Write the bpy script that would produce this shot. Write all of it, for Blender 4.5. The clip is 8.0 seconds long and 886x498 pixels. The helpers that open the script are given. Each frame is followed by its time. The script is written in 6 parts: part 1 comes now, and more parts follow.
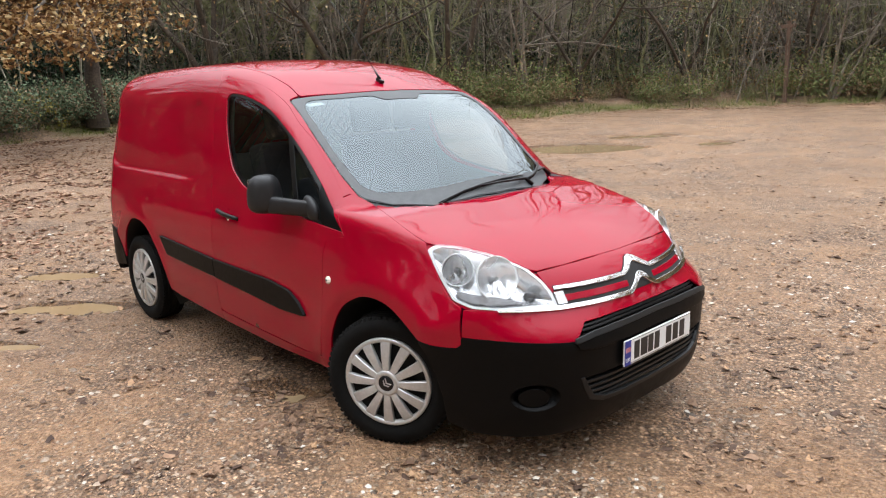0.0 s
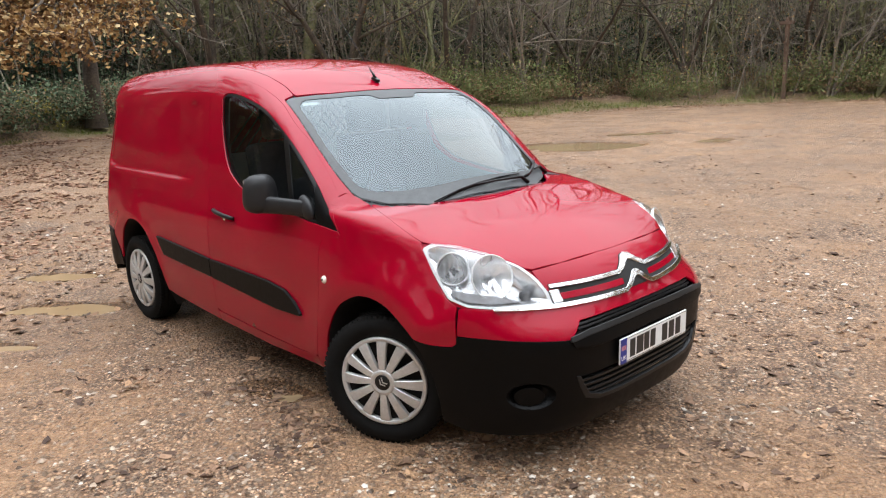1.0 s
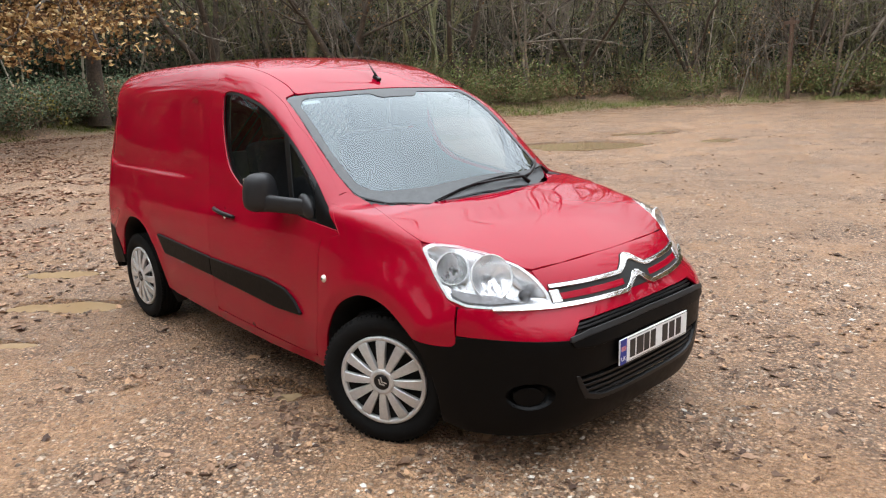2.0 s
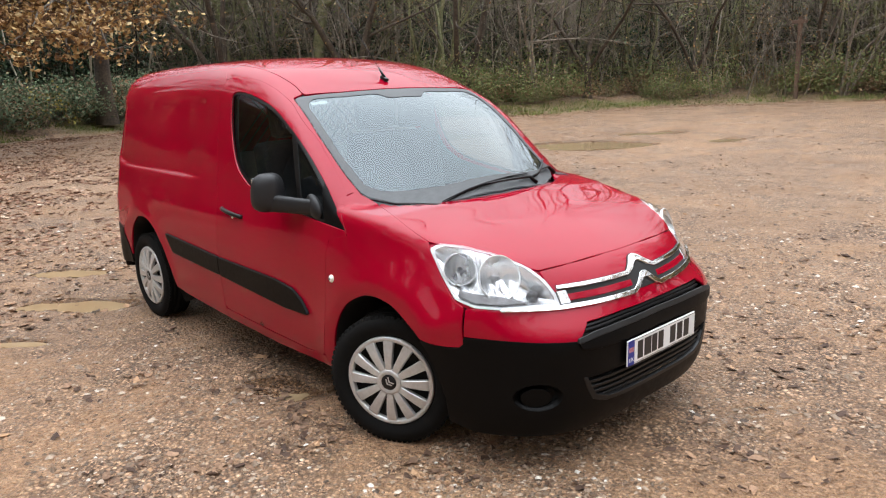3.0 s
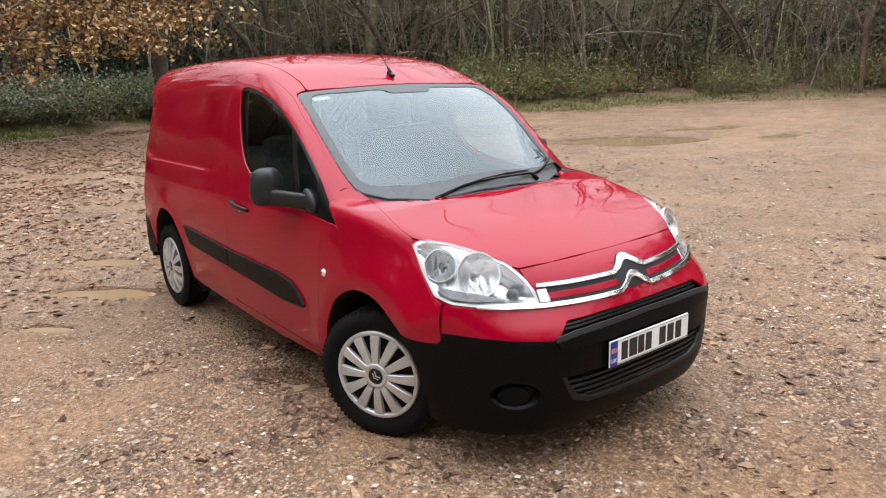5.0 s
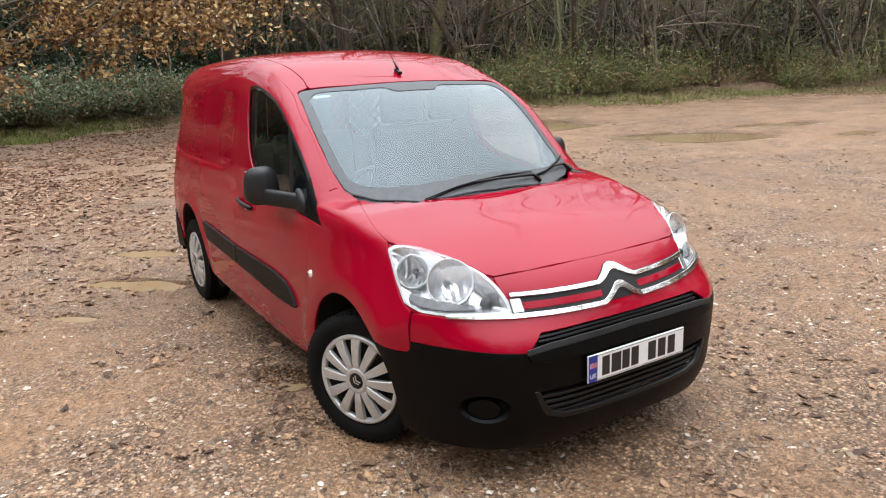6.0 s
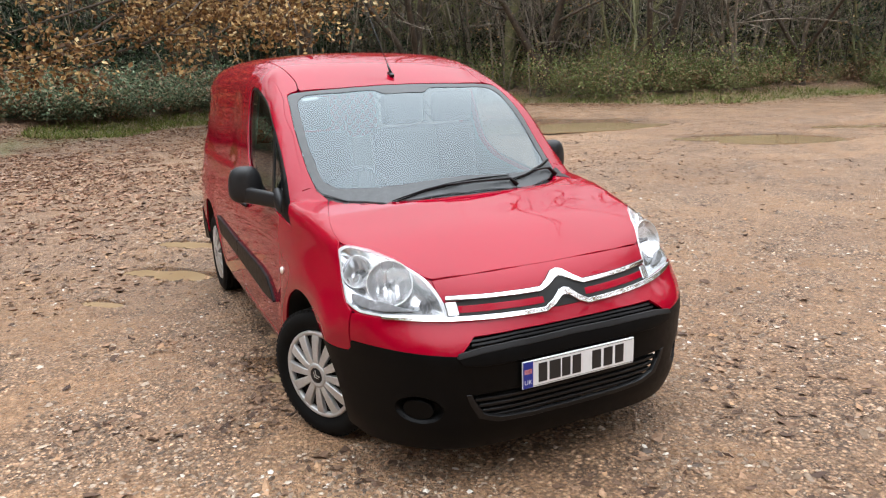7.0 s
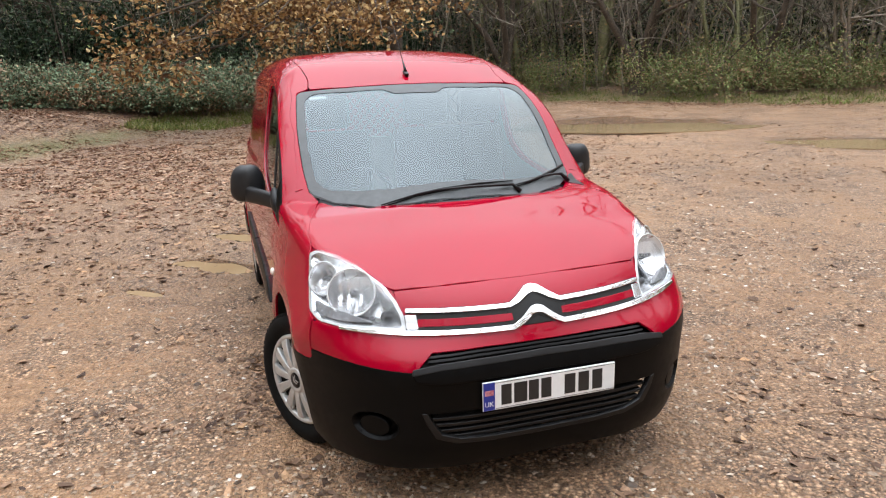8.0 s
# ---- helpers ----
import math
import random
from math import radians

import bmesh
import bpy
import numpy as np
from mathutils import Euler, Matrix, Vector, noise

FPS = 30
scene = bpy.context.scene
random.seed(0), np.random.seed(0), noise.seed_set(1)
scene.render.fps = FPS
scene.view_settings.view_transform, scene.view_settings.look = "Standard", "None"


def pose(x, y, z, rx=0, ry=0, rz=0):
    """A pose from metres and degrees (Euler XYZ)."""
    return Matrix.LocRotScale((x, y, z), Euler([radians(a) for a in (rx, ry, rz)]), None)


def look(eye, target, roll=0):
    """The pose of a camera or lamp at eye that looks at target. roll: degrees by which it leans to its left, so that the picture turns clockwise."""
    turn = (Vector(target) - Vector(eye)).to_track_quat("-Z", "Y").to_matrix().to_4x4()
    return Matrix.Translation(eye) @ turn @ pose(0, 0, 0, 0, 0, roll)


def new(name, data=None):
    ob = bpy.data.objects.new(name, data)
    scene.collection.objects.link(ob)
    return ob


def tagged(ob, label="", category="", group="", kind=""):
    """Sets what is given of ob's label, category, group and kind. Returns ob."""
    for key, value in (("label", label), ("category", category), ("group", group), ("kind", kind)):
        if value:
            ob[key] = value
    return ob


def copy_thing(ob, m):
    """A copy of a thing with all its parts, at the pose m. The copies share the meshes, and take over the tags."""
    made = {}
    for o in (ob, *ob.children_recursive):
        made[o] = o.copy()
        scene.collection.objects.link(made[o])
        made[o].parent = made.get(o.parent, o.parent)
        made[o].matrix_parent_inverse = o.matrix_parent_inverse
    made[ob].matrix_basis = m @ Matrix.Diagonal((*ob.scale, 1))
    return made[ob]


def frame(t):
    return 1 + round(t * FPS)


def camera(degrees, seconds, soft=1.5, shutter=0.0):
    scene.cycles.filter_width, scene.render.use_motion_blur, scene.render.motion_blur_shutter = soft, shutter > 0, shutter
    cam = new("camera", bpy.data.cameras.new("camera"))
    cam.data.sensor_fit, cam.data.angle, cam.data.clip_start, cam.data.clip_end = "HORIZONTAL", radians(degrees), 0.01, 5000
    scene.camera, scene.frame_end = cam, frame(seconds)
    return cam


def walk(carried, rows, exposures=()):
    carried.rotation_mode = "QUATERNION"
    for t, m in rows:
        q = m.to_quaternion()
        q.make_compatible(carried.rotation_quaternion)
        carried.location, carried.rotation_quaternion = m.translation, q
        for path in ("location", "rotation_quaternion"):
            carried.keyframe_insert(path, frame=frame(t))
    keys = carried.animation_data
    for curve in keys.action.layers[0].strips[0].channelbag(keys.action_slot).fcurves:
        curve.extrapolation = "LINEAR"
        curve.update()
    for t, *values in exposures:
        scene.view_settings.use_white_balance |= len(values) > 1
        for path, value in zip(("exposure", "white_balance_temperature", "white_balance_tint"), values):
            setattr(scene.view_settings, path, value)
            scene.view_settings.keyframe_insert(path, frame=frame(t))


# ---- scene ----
cam = camera(63.0, 8.0, soft=1.15)
PATH = [
    (0, (2.39, -2.684, 1.603), (0.964, -1.356, 1.152), -1.7),
    (0.5, (2.398, -2.679, 1.602), (0.97, -1.353, 1.149), -1.9),
    (1, (2.402, -2.668, 1.604), (0.977, -1.341, 1.149), -2.0),
    (1.5, (2.406, -2.651, 1.603), (0.979, -1.326, 1.146), -1.9),
    (3, (2.401, -2.658, 1.61), (0.96, -1.35, 1.151), -1.8),
    (3.5, (2.403, -2.642, 1.612), (0.952, -1.344, 1.152), -1.9),
    (4, (2.432, -2.599, 1.607), (0.968, -1.317, 1.149), -1.9),
    (5.5, (2.662, -2.274, 1.61), (1.072, -1.159, 1.134), -2.0),
    (6, (2.734, -2.054, 1.618), (1.085, -1.029, 1.138), -2.1),
    (6.5, (2.945, -1.825, 1.628), (1.24, -0.897, 1.146), -2.1),
    (7, (3.037, -1.606, 1.637), (1.282, -0.776, 1.155), -2.0),
    (7.5, (3.035, -1.34, 1.633), (1.23, -0.627, 1.15), -1.9),
    (8, (3.083, -1.093, 1.639), (1.232, -0.509, 1.155), -1.7),
]
walk(cam, [(t, look(eye, target, roll)) for t, eye, target, roll in PATH])


# ---- light: an overcast day, brightest overhead ----
world = bpy.data.worlds.new("overcast_sky")
scene.world = world
world.use_nodes = True
wn, wl = world.node_tree.nodes, world.node_tree.links
wn.clear()
w_out, w_bg = wn.new("ShaderNodeOutputWorld"), wn.new("ShaderNodeBackground")
w_sky, w_mix = wn.new("ShaderNodeTexSky"), wn.new("ShaderNodeMix")
w_co, w_sep, w_ramp = wn.new("ShaderNodeTexCoord"), wn.new("ShaderNodeSeparateXYZ"), wn.new("ShaderNodeValToRGB")
w_sky.sky_type, w_sky.sun_disc = "NISHITA", False
w_sky.sun_elevation, w_sky.sun_rotation = radians(70), radians(120)
w_mix.data_type = "RGBA"
w_mix.inputs[0].default_value = 0.88
w_ramp.color_ramp.elements[0].position, w_ramp.color_ramp.elements[0].color = 0.0, (8.4, 8.5, 8.9, 1)
w_ramp.color_ramp.elements[1].position, w_ramp.color_ramp.elements[1].color = 1.0, (33.0, 35.5, 38.5, 1)
w_up, w_steep = wn.new("ShaderNodeMath"), wn.new("ShaderNodeMath")
w_up.operation, w_up.inputs[1].default_value = "MAXIMUM", 0.0
w_steep.operation, w_steep.inputs[1].default_value = "POWER", 3.6
wl.new(w_co.outputs["Generated"], w_sep.inputs[0])
wl.new(w_sep.outputs["Z"], w_up.inputs[0])
wl.new(w_up.outputs[0], w_steep.inputs[0])
wl.new(w_steep.outputs[0], w_ramp.inputs[0])
wl.new(w_sky.outputs[0], w_mix.inputs[6])
wl.new(w_ramp.outputs[0], w_mix.inputs[7])
wl.new(w_mix.outputs[2], w_bg.inputs[0])
w_bg.inputs[1].default_value = 0.15
wl.new(w_bg.outputs[0], w_out.inputs[0])

sun = new("sun", bpy.data.lights.new("sun", "SUN"))
sun.data.energy, sun.data.angle, sun.data.color = 0.7, radians(160), (1.0, 0.98, 0.95)
sun.matrix_world = look((0, 0, 30), (-9, 5, 0))
scene.view_settings.exposure = 0.31


# ---- materials ----
def shader(name):
    m = bpy.data.materials.new(name)
    m.use_nodes = True
    n, l = m.node_tree.nodes, m.node_tree.links
    return m, n, l, n["Principled BSDF"]


def noise_tex(n, l, scale, detail=4.0, rough=0.55, coord="Object", warp=0.0):
    co, tex = n.new("ShaderNodeTexCoord"), n.new("ShaderNodeTexNoise")
    tex.inputs["Scale"].default_value, tex.inputs["Detail"].default_value = scale, detail
    tex.inputs["Roughness"].default_value, tex.inputs["Distortion"].default_value = rough, warp
    l.new(co.outputs[coord], tex.inputs["Vector"])
    return tex


def ramp_node(n, l, source, stops):
    r = n.new("ShaderNodeValToRGB")
    while len(r.color_ramp.elements) < len(stops):
        r.color_ramp.elements.new(0.5)
    for e, (at, c) in zip(r.color_ramp.elements, stops):
        e.position, e.color = at, (*c, 1) if len(c) == 3 else c
    l.new(source, r.inputs[0])
    return r


def mix_node(n, l, fac, a, b, how="MIX"):
    m = n.new("ShaderNodeMix")
    m.data_type, m.blend_type = "RGBA", how
    for slot, v in ((0, fac), (6, a), (7, b)):
        if hasattr(v, "links"):
            l.new(v, m.inputs[slot])
        elif slot == 0:
            m.inputs[0].default_value = v
        else:
            m.inputs[slot].default_value = (*v, 1)
    return m.outputs[2]


def bump_node(n, l, height, strength, distance, b):
    bump = n.new("ShaderNodeBump")
    bump.inputs["Strength"].default_value, bump.inputs["Distance"].default_value = strength, distance
    l.new(height, bump.inputs["Height"])
    l.new(bump.outputs[0], b.inputs["Normal"])
    return bump


def plain(name, low, high, rough=0.5, metal=0.0, scale=30.0, bump=0.0, depth=0.001, coat=0.0, rough_high=None, coord="Object", spec=0.5):
    """A material whose colour runs between low and high by noise at two scales."""
    m, n, l, b = shader(name)
    fine, broad = noise_tex(n, l, scale, 5, coord=coord), noise_tex(n, l, scale * 0.13, 3, coord=coord)
    add = n.new("ShaderNodeMath")
    add.operation = "MULTIPLY_ADD"
    add.inputs[1].default_value = 0.5
    half = n.new("ShaderNodeMath")
    half.operation = "MULTIPLY"
    half.inputs[1].default_value = 0.5
    l.new(broad.outputs[0], half.inputs[0])
    l.new(fine.outputs[0], add.inputs[0])
    l.new(half.outputs[0], add.inputs[2])
    c = ramp_node(n, l, add.outputs[0], [(0.36, low), (0.64, high)])
    l.new(c.outputs[0], b.inputs["Base Color"])
    rr = ramp_node(n, l, broad.outputs[0], [(0.3, (rough,) * 3), (0.7, (rough if rough_high is None else rough_high,) * 3)])
    l.new(rr.outputs[0], b.inputs["Roughness"])
    b.inputs["Metallic"].default_value = metal
    b.inputs["Coat Weight"].default_value = coat
    b.inputs["Specular IOR Level"].default_value = spec
    if bump:
        bump_node(n, l, fine.outputs[0], bump, depth, b)
    return m


def glass(name, tint, ior=1.5, rough=0.0, strength=1.0, sheen=(1.0, 1.0, 1.0)):
    """A thin pane: clear, and glossy by Fresnel."""
    m, n, l, b = shader(name)
    n.remove(b)
    out = n["Material Output"]
    fr, tr, gl, mx = n.new("ShaderNodeLayerWeight"), n.new("ShaderNodeBsdfTransparent"), n.new("ShaderNodeBsdfGlossy"), n.new("ShaderNodeMixShader")
    fr.inputs[0].default_value = 0.5
    f0 = ((ior - 1) / (ior + 1)) ** 2
    steep = n.new("ShaderNodeMath")
    steep.operation = "POWER"
    steep.inputs[1].default_value = 4.5
    l.new(fr.outputs["Facing"], steep.inputs[0])
    lift = n.new("ShaderNodeMath")
    lift.operation = "MULTIPLY_ADD"
    lift.inputs[1].default_value, lift.inputs[2].default_value = 1 - f0, f0
    l.new(steep.outputs[0], lift.inputs[0])
    tr.inputs[0].default_value = (*tint, 1)
    gl.inputs["Roughness"].default_value, gl.inputs["Color"].default_value = rough, (*sheen, 1)
    gain = n.new("ShaderNodeMath")
    gain.operation, gain.use_clamp = "MULTIPLY", True
    gain.inputs[1].default_value = strength
    l.new(lift.outputs[0], gain.inputs[0])
    l.new(gain.outputs[0], mx.inputs[0])
    l.new(tr.outputs[0], mx.inputs[1])
    l.new(gl.outputs[0], mx.inputs[2])
    l.new(mx.outputs[0], out.inputs[0])
    return m


def car_paint():
    m, n, l, b = shader("red_car_paint")
    broad, fine = noise_tex(n, l, 1.3, 3), noise_tex(n, l, 60, 4)
    c = ramp_node(n, l, broad.outputs[0], [(0.3, (0.272, 0.0004, 0.0125)), (0.7, (0.310, 0.0007, 0.0155))])
    l.new(c.outputs[0], b.inputs["Base Color"])
    r = ramp_node(n, l, fine.outputs[0], [(0.35, (0.30,) * 3), (0.7, (0.42,) * 3)])
    l.new(r.outputs[0], b.inputs["Roughness"])
    b.inputs["Specular IOR Level"].default_value = 0.0
    b.inputs["Coat Weight"].default_value = 1.0
    # faint dried rain marks in the gloss
    marks = noise_tex(n, l, 9, 6, 0.65)
    cr = ramp_node(n, l, marks.outputs[0], [(0.45, (0.02,) * 3), (0.75, (0.09,) * 3)])
    l.new(cr.outputs[0], b.inputs["Coat Roughness"])
    b.inputs["Coat IOR"].default_value = 1.37
    peel = noise_tex(n, l, 7, 2)
    bump = n.new("ShaderNodeBump")
    bump.inputs["Strength"].default_value, bump.inputs["Distance"].default_value = 0.05, 0.002
    l.new(peel.outputs[0], bump.inputs["Height"])
    l.new(bump.outputs[0], b.inputs["Coat Normal"])
    return m


PAINT = car_paint()
BLACK_PLASTIC = plain("black_grained_plastic", (0.0009, 0.0009, 0.0010), (0.0022, 0.0022, 0.0024), 0.40, scale=260, bump=0.25, depth=0.0004, rough_high=0.50, spec=0.13)
GLOSS_BLACK = plain("satin_black_plastic", (0.005, 0.005, 0.0055), (0.009, 0.009, 0.0095), 0.30, scale=120, rough_high=0.40, spec=0.3)
SHADE_GREY = plain("sun_faded_grey_plastic", (0.06, 0.06, 0.063), (0.09, 0.09, 0.094), 0.42, scale=200, bump=0.15, depth=0.0005, rough_high=0.5)
RUBBER = plain("tyre_rubber", (0.003, 0.003, 0.003), (0.007, 0.0066, 0.006), 0.75, scale=45, bump=0.2, depth=0.001, rough_high=0.88, spec=0.15)
SILVER = plain("silver_painted_plastic", (0.50, 0.50, 0.49), (0.60, 0.60, 0.59), 0.32, 0.55, scale=80, rough_high=0.45)
CHROME = plain("chrome", (0.86, 0.86, 0.87), (0.92, 0.92, 0.92), 0.05, 1.0, scale=60, rough_high=0.10)
CHROME_DIM = plain("brushed_reflector", (0.74, 0.75, 0.76), (0.86, 0.86, 0.87), 0.16, 0.85, scale=50, rough_high=0.38)
LAMP_SHELL = plain("bright_lamp_housing", (0.62, 0.63, 0.64), (0.80, 0.81, 0.82), 0.14, 0.80, scale=70, rough_high=0.30)
LAMP_RIM = plain("pale_clear_plastic_edge", (0.60, 0.61, 0.61), (0.72, 0.73, 0.73), 0.15, scale=60, coat=0.6)
DARK = plain("dark_underbody", (0.006, 0.006, 0.006), (0.014, 0.013, 0.012), 0.8, scale=20, bump=0.3, depth=0.004)
CLOTH = plain("dark_seat_cloth", (0.018, 0.019, 0.022), (0.034, 0.035, 0.040), 0.9, scale=180, bump=0.4, depth=0.001)
SCUTTLE = plain("weathered_scuttle_plastic", (0.040, 0.043, 0.045), (0.070, 0.074, 0.076), 0.45, scale=160, bump=0.2, depth=0.0006, rough_high=0.55)
STICKER = plain("worn_white_sticker", (0.42, 0.44, 0.46), (0.52, 0.54, 0.55), 0.5, scale=60)
DASH = plain("grey_dashboard_plastic", (0.045, 0.047, 0.05), (0.07, 0.072, 0.075), 0.55, scale=220, bump=0.3, depth=0.0008)
TRIM_GREY = plain("light_grey_interior_trim", (0.30, 0.31, 0.30), (0.38, 0.38, 0.37), 0.6, scale=90, bump=0.1)
WINDSCREEN = glass("windscreen_glass", (0.56, 0.63, 0.63), 1.52, 0.0, 1.75, (0.86, 0.96, 1.0))
SIDE_GLASS = glass("side_window_glass", (0.46, 0.49, 0.485), 1.5, 0.0, 0.9)
LENS = glass("clear_headlamp_lens", (0.95, 0.96, 0.97), 1.5, 0.0, 1.3)
WHITE_PLATE = plain("white_reflective_sheet", (0.72, 0.73, 0.72), (0.80, 0.80, 0.79), 0.35, scale=40, rough_high=0.45)
PLATE_BLUE = plain("blue_band", (0.012, 0.025, 0.22), (0.018, 0.035, 0.28), 0.35, scale=40)
INK = plain("black_ink", (0.012, 0.012, 0.012), (0.02, 0.02, 0.02), 0.4, scale=60)
WHITE_INK = plain("white_ink", (0.7, 0.7, 0.72), (0.8, 0.8, 0.8), 0.45, scale=60)
AMBER = plain("clear_indicator", (0.75, 0.70, 0.62), (0.85, 0.80, 0.72), 0.2, scale=60, coat=0.5)


MIRROR_PLASTIC = plain("grey_black_mirror_plastic", (0.010, 0.010, 0.011), (0.017, 0.017, 0.018), 0.42, scale=240, bump=0.2, depth=0.0004, rough_high=0.5, spec=0.4)


# ---- the van's skin: one smooth solid, from which every panel is cut ----
# x ahead from the front axle, y to the van's left, z up from the ground


def curve(points):
    """A smooth one-variable function through the points (monotone cubic)."""
    px = np.array([p[0] for p in points], float)
    py = np.array([p[1] for p in points], float)
    h, d = np.diff(px), np.diff(py) / np.diff(px)
    m = np.zeros(len(px))
    m[0], m[-1] = d[0], d[-1]
    for i in range(1, len(px) - 1):
        if d[i - 1] * d[i] > 0:
            w1, w2 = 2 * h[i] + h[i - 1], h[i] + 2 * h[i - 1]
            m[i] = (w1 + w2) / (w1 / d[i - 1] + w2 / d[i])

    tx = np.linspace(px[0], px[-1], 6000)
    i = np.clip(np.searchsorted(px, tx) - 1, 0, len(px) - 2)
    t = (tx - px[i]) / h[i]
    ty = ((1 + 2 * t) * (1 - t) ** 2 * py[i] + t * (1 - t) ** 2 * h[i] * m[i]
          + t * t * (3 - 2 * t) * py[i + 1] + t * t * (t - 1) * h[i] * m[i + 1])
    # rounded once more, so that reflections run without kinks
    n = 95
    w = np.exp(-np.linspace(-2.2, 2.2, 2 * n + 1) ** 2)
    slope0, slope1 = ty[1] - ty[0], ty[-1] - ty[-2]
    wide = np.concatenate([ty[0] + slope0 * np.arange(-n, 0), ty, ty[-1] + slope1 * np.arange(1, n + 1)])
    ty = np.convolve(wide, w / w.sum(), "valid")
    return lambda x: np.interp(x, tx, ty)


def ramp(x, a, b):
    t = np.minimum(np.maximum((x - a) / (b - a), 0), 1)
    return t * t * (3 - 2 * t)


def soft_min(a, b, k):
    h = np.minimum(np.maximum(0.5 + 0.5 * (b - a) / k, 0), 1)
    return b * (1 - h) + a * h - k * h * (1 - h)


TOP = curve([(-3.46, 1.67), (-3.3, 1.715), (-3.0, 1.745), (-2.5, 1.765), (-2.0, 1.772), (-1.65, 1.762), (-1.4, 1.732), (-1.2, 1.688), (-0.98, 1.606),
             (-0.87, 1.556), (-0.7, 1.464), (-0.47, 1.320), (-0.25, 1.172), (-0.1, 1.067), (0.1, 0.925), (0.4, 0.70)])
BONNET = curve([(-0.45, 1.082), (-0.3, 1.068), (-0.2, 1.059), (-0.04, 1.038), (0.1, 1.010), (0.3, 0.970), (0.45, 0.928), (0.6, 0.877), (0.72, 0.829), (0.86, 0.75)])
SIDE = curve([(0.15, 0.79), (0.24, 0.835), (0.32, 0.855), (0.5, 0.868), (0.7, 0.868), (0.82, 0.860), (0.92, 0.842), (1.0, 0.826), (1.1, 0.808), (1.3, 0.772),
              (1.56, 0.716), (1.75, 0.668), (1.9, 0.62)])
NOSE = curve([(0.12, 0.71), (0.2, 0.785), (0.3, 0.822), (0.42, 0.832), (0.55, 0.834), (0.62, 0.820), (0.7, 0.780), (0.78, 0.744), (0.84, 0.718), (0.92, 0.69), (1.1, 0.61)])
TAPER = curve([(0.2, 0.02), (0.6, 0.03), (0.75, 0.08), (0.94, 0.15), (1.1, 0.17), (1.7, 0.05)])
BEND = curve([(0.2, 4.2), (0.58, 4.2), (0.74, 2.4), (0.95, 2.2)])
DROP = curve([(0.2, 0.412), (0.58, 0.360), (0.74, 0.272), (0.95, 0.30)])


def skin(x, y, z):
    """Positive inside the van, zero on its skin."""
    a = np.abs(y)
    side = SIDE(z) - TAPER(z) * np.clip(x + 0.5, 0, None) ** 2 - 0.05 * np.clip(-x - 2.6, 0, None) ** 2
    for wx in (0.0, -2.728):
        r = np.hypot(x - wx, z - 0.32)
        side = side + 0.014 * np.exp(-((r - 0.43) / 0.075) ** 2) * ramp(z, 0.2, 0.35)
    # the pressed recess in the cargo side
    u, v = (x + 2.45) / 0.80, (z - 1.30) / 0.235
    side = side - 0.017 * ramp(-x, 1.62, 2.05) * (1 - ramp((np.abs(u) ** 6 + np.abs(v) ** 6) ** (1 / 6), 0.955, 1.035))
    s = 0.45 * (1 - 0.38 * ramp(-x, 0.3, 0.9)) * (1 - 0.8 * ramp(-x, 1.0, 1.6))
    crown = 0.02 + 0.09 * ramp(-x, 0.5, 1.6)
    top = np.maximum(TOP(x + s * y * y) - crown * a ** 2.2, BONNET(x) - 0.044 * a ** 2.2 - 1.6 * np.clip(-0.058 - 0.2 * a ** 2 - 1.9 * a ** 6 - x, 0, None))
    nose = NOSE(z) - DROP(z) * (a / 0.8) ** BEND(z)
    back = x + 3.36 - 0.10 * ramp(z, 0.9, 1.8) - 0.12 * a ** 4
    f = soft_min(side - a, (top - z) * 0.9, 0.05 + 0.11 * ramp(-x, 0.75, 1.5))
    f = soft_min(f, (nose - x) * 0.8, 0.07)
    return soft_min(f, back, 0.12)


def cast(o, d, far=2.2):
    """Where the rays o + t d, from inside, leave the skin, and the outward normals there."""
    o, d = np.atleast_2d(np.asarray(o, float)), np.atleast_2d(np.asarray(d, float))
    lo, hi = np.zeros(len(o)), np.full(len(o), far)
    for _ in range(25):
        mid = (lo + hi) / 2
        p = o + mid[:, None] * d
        inside = skin(p[:, 0], p[:, 1], p[:, 2]) > 0
        lo, hi = np.where(inside, mid, lo), np.where(inside, hi, mid)
    p = o + lo[:, None] * d
    return p, outward(p)


def outward(p):
    e = 0.010
    g = np.stack([skin(*(p + np.eye(3)[i] * e).T) - skin(*(p - np.eye(3)[i] * e).T) for i in range(3)], 1)
    return -g / np.maximum(np.linalg.norm(g, axis=1), 1e-9)[:, None]


AXIS = 0.85        # height of the line from which the flanks are cast


def flank(sign):
    """Chart of a flank: x and the angle, in degrees, round the long axis."""
    def chart(uv):
        a = np.radians(uv[:, 1])
        return np.stack([uv[:, 0], 0 * a, 0 * a + AXIS], 1), np.stack([0 * a, sign * np.cos(a), np.sin(a)], 1)
    return chart


def lid(uv):
    """Chart of the upper faces: x and y."""
    n = len(uv)
    return np.stack([uv[:, 0], uv[:, 1], np.full(n, 0.55)], 1), np.tile([0.0, 0.0, 1.0], (n, 1))


HUB = -0.35        # place along x of the upright line from which the face is cast


def face(uv):
    """Chart of the front: degrees to the van's left round an upright line, and z."""
    a = np.radians(uv[:, 0])
    return np.stack([0 * a + HUB, 0 * a, uv[:, 1]], 1), np.stack([np.cos(a), np.sin(a), 0 * a], 1)


def on_flank(x, z):
    """The flank chart's angle at x and z."""
    p, _ = cast([(x, 0.0, z)], [(0.0, 1.0, 0.0)])
    return x, math.degrees(math.atan2(z - AXIS, p[0, 1]))


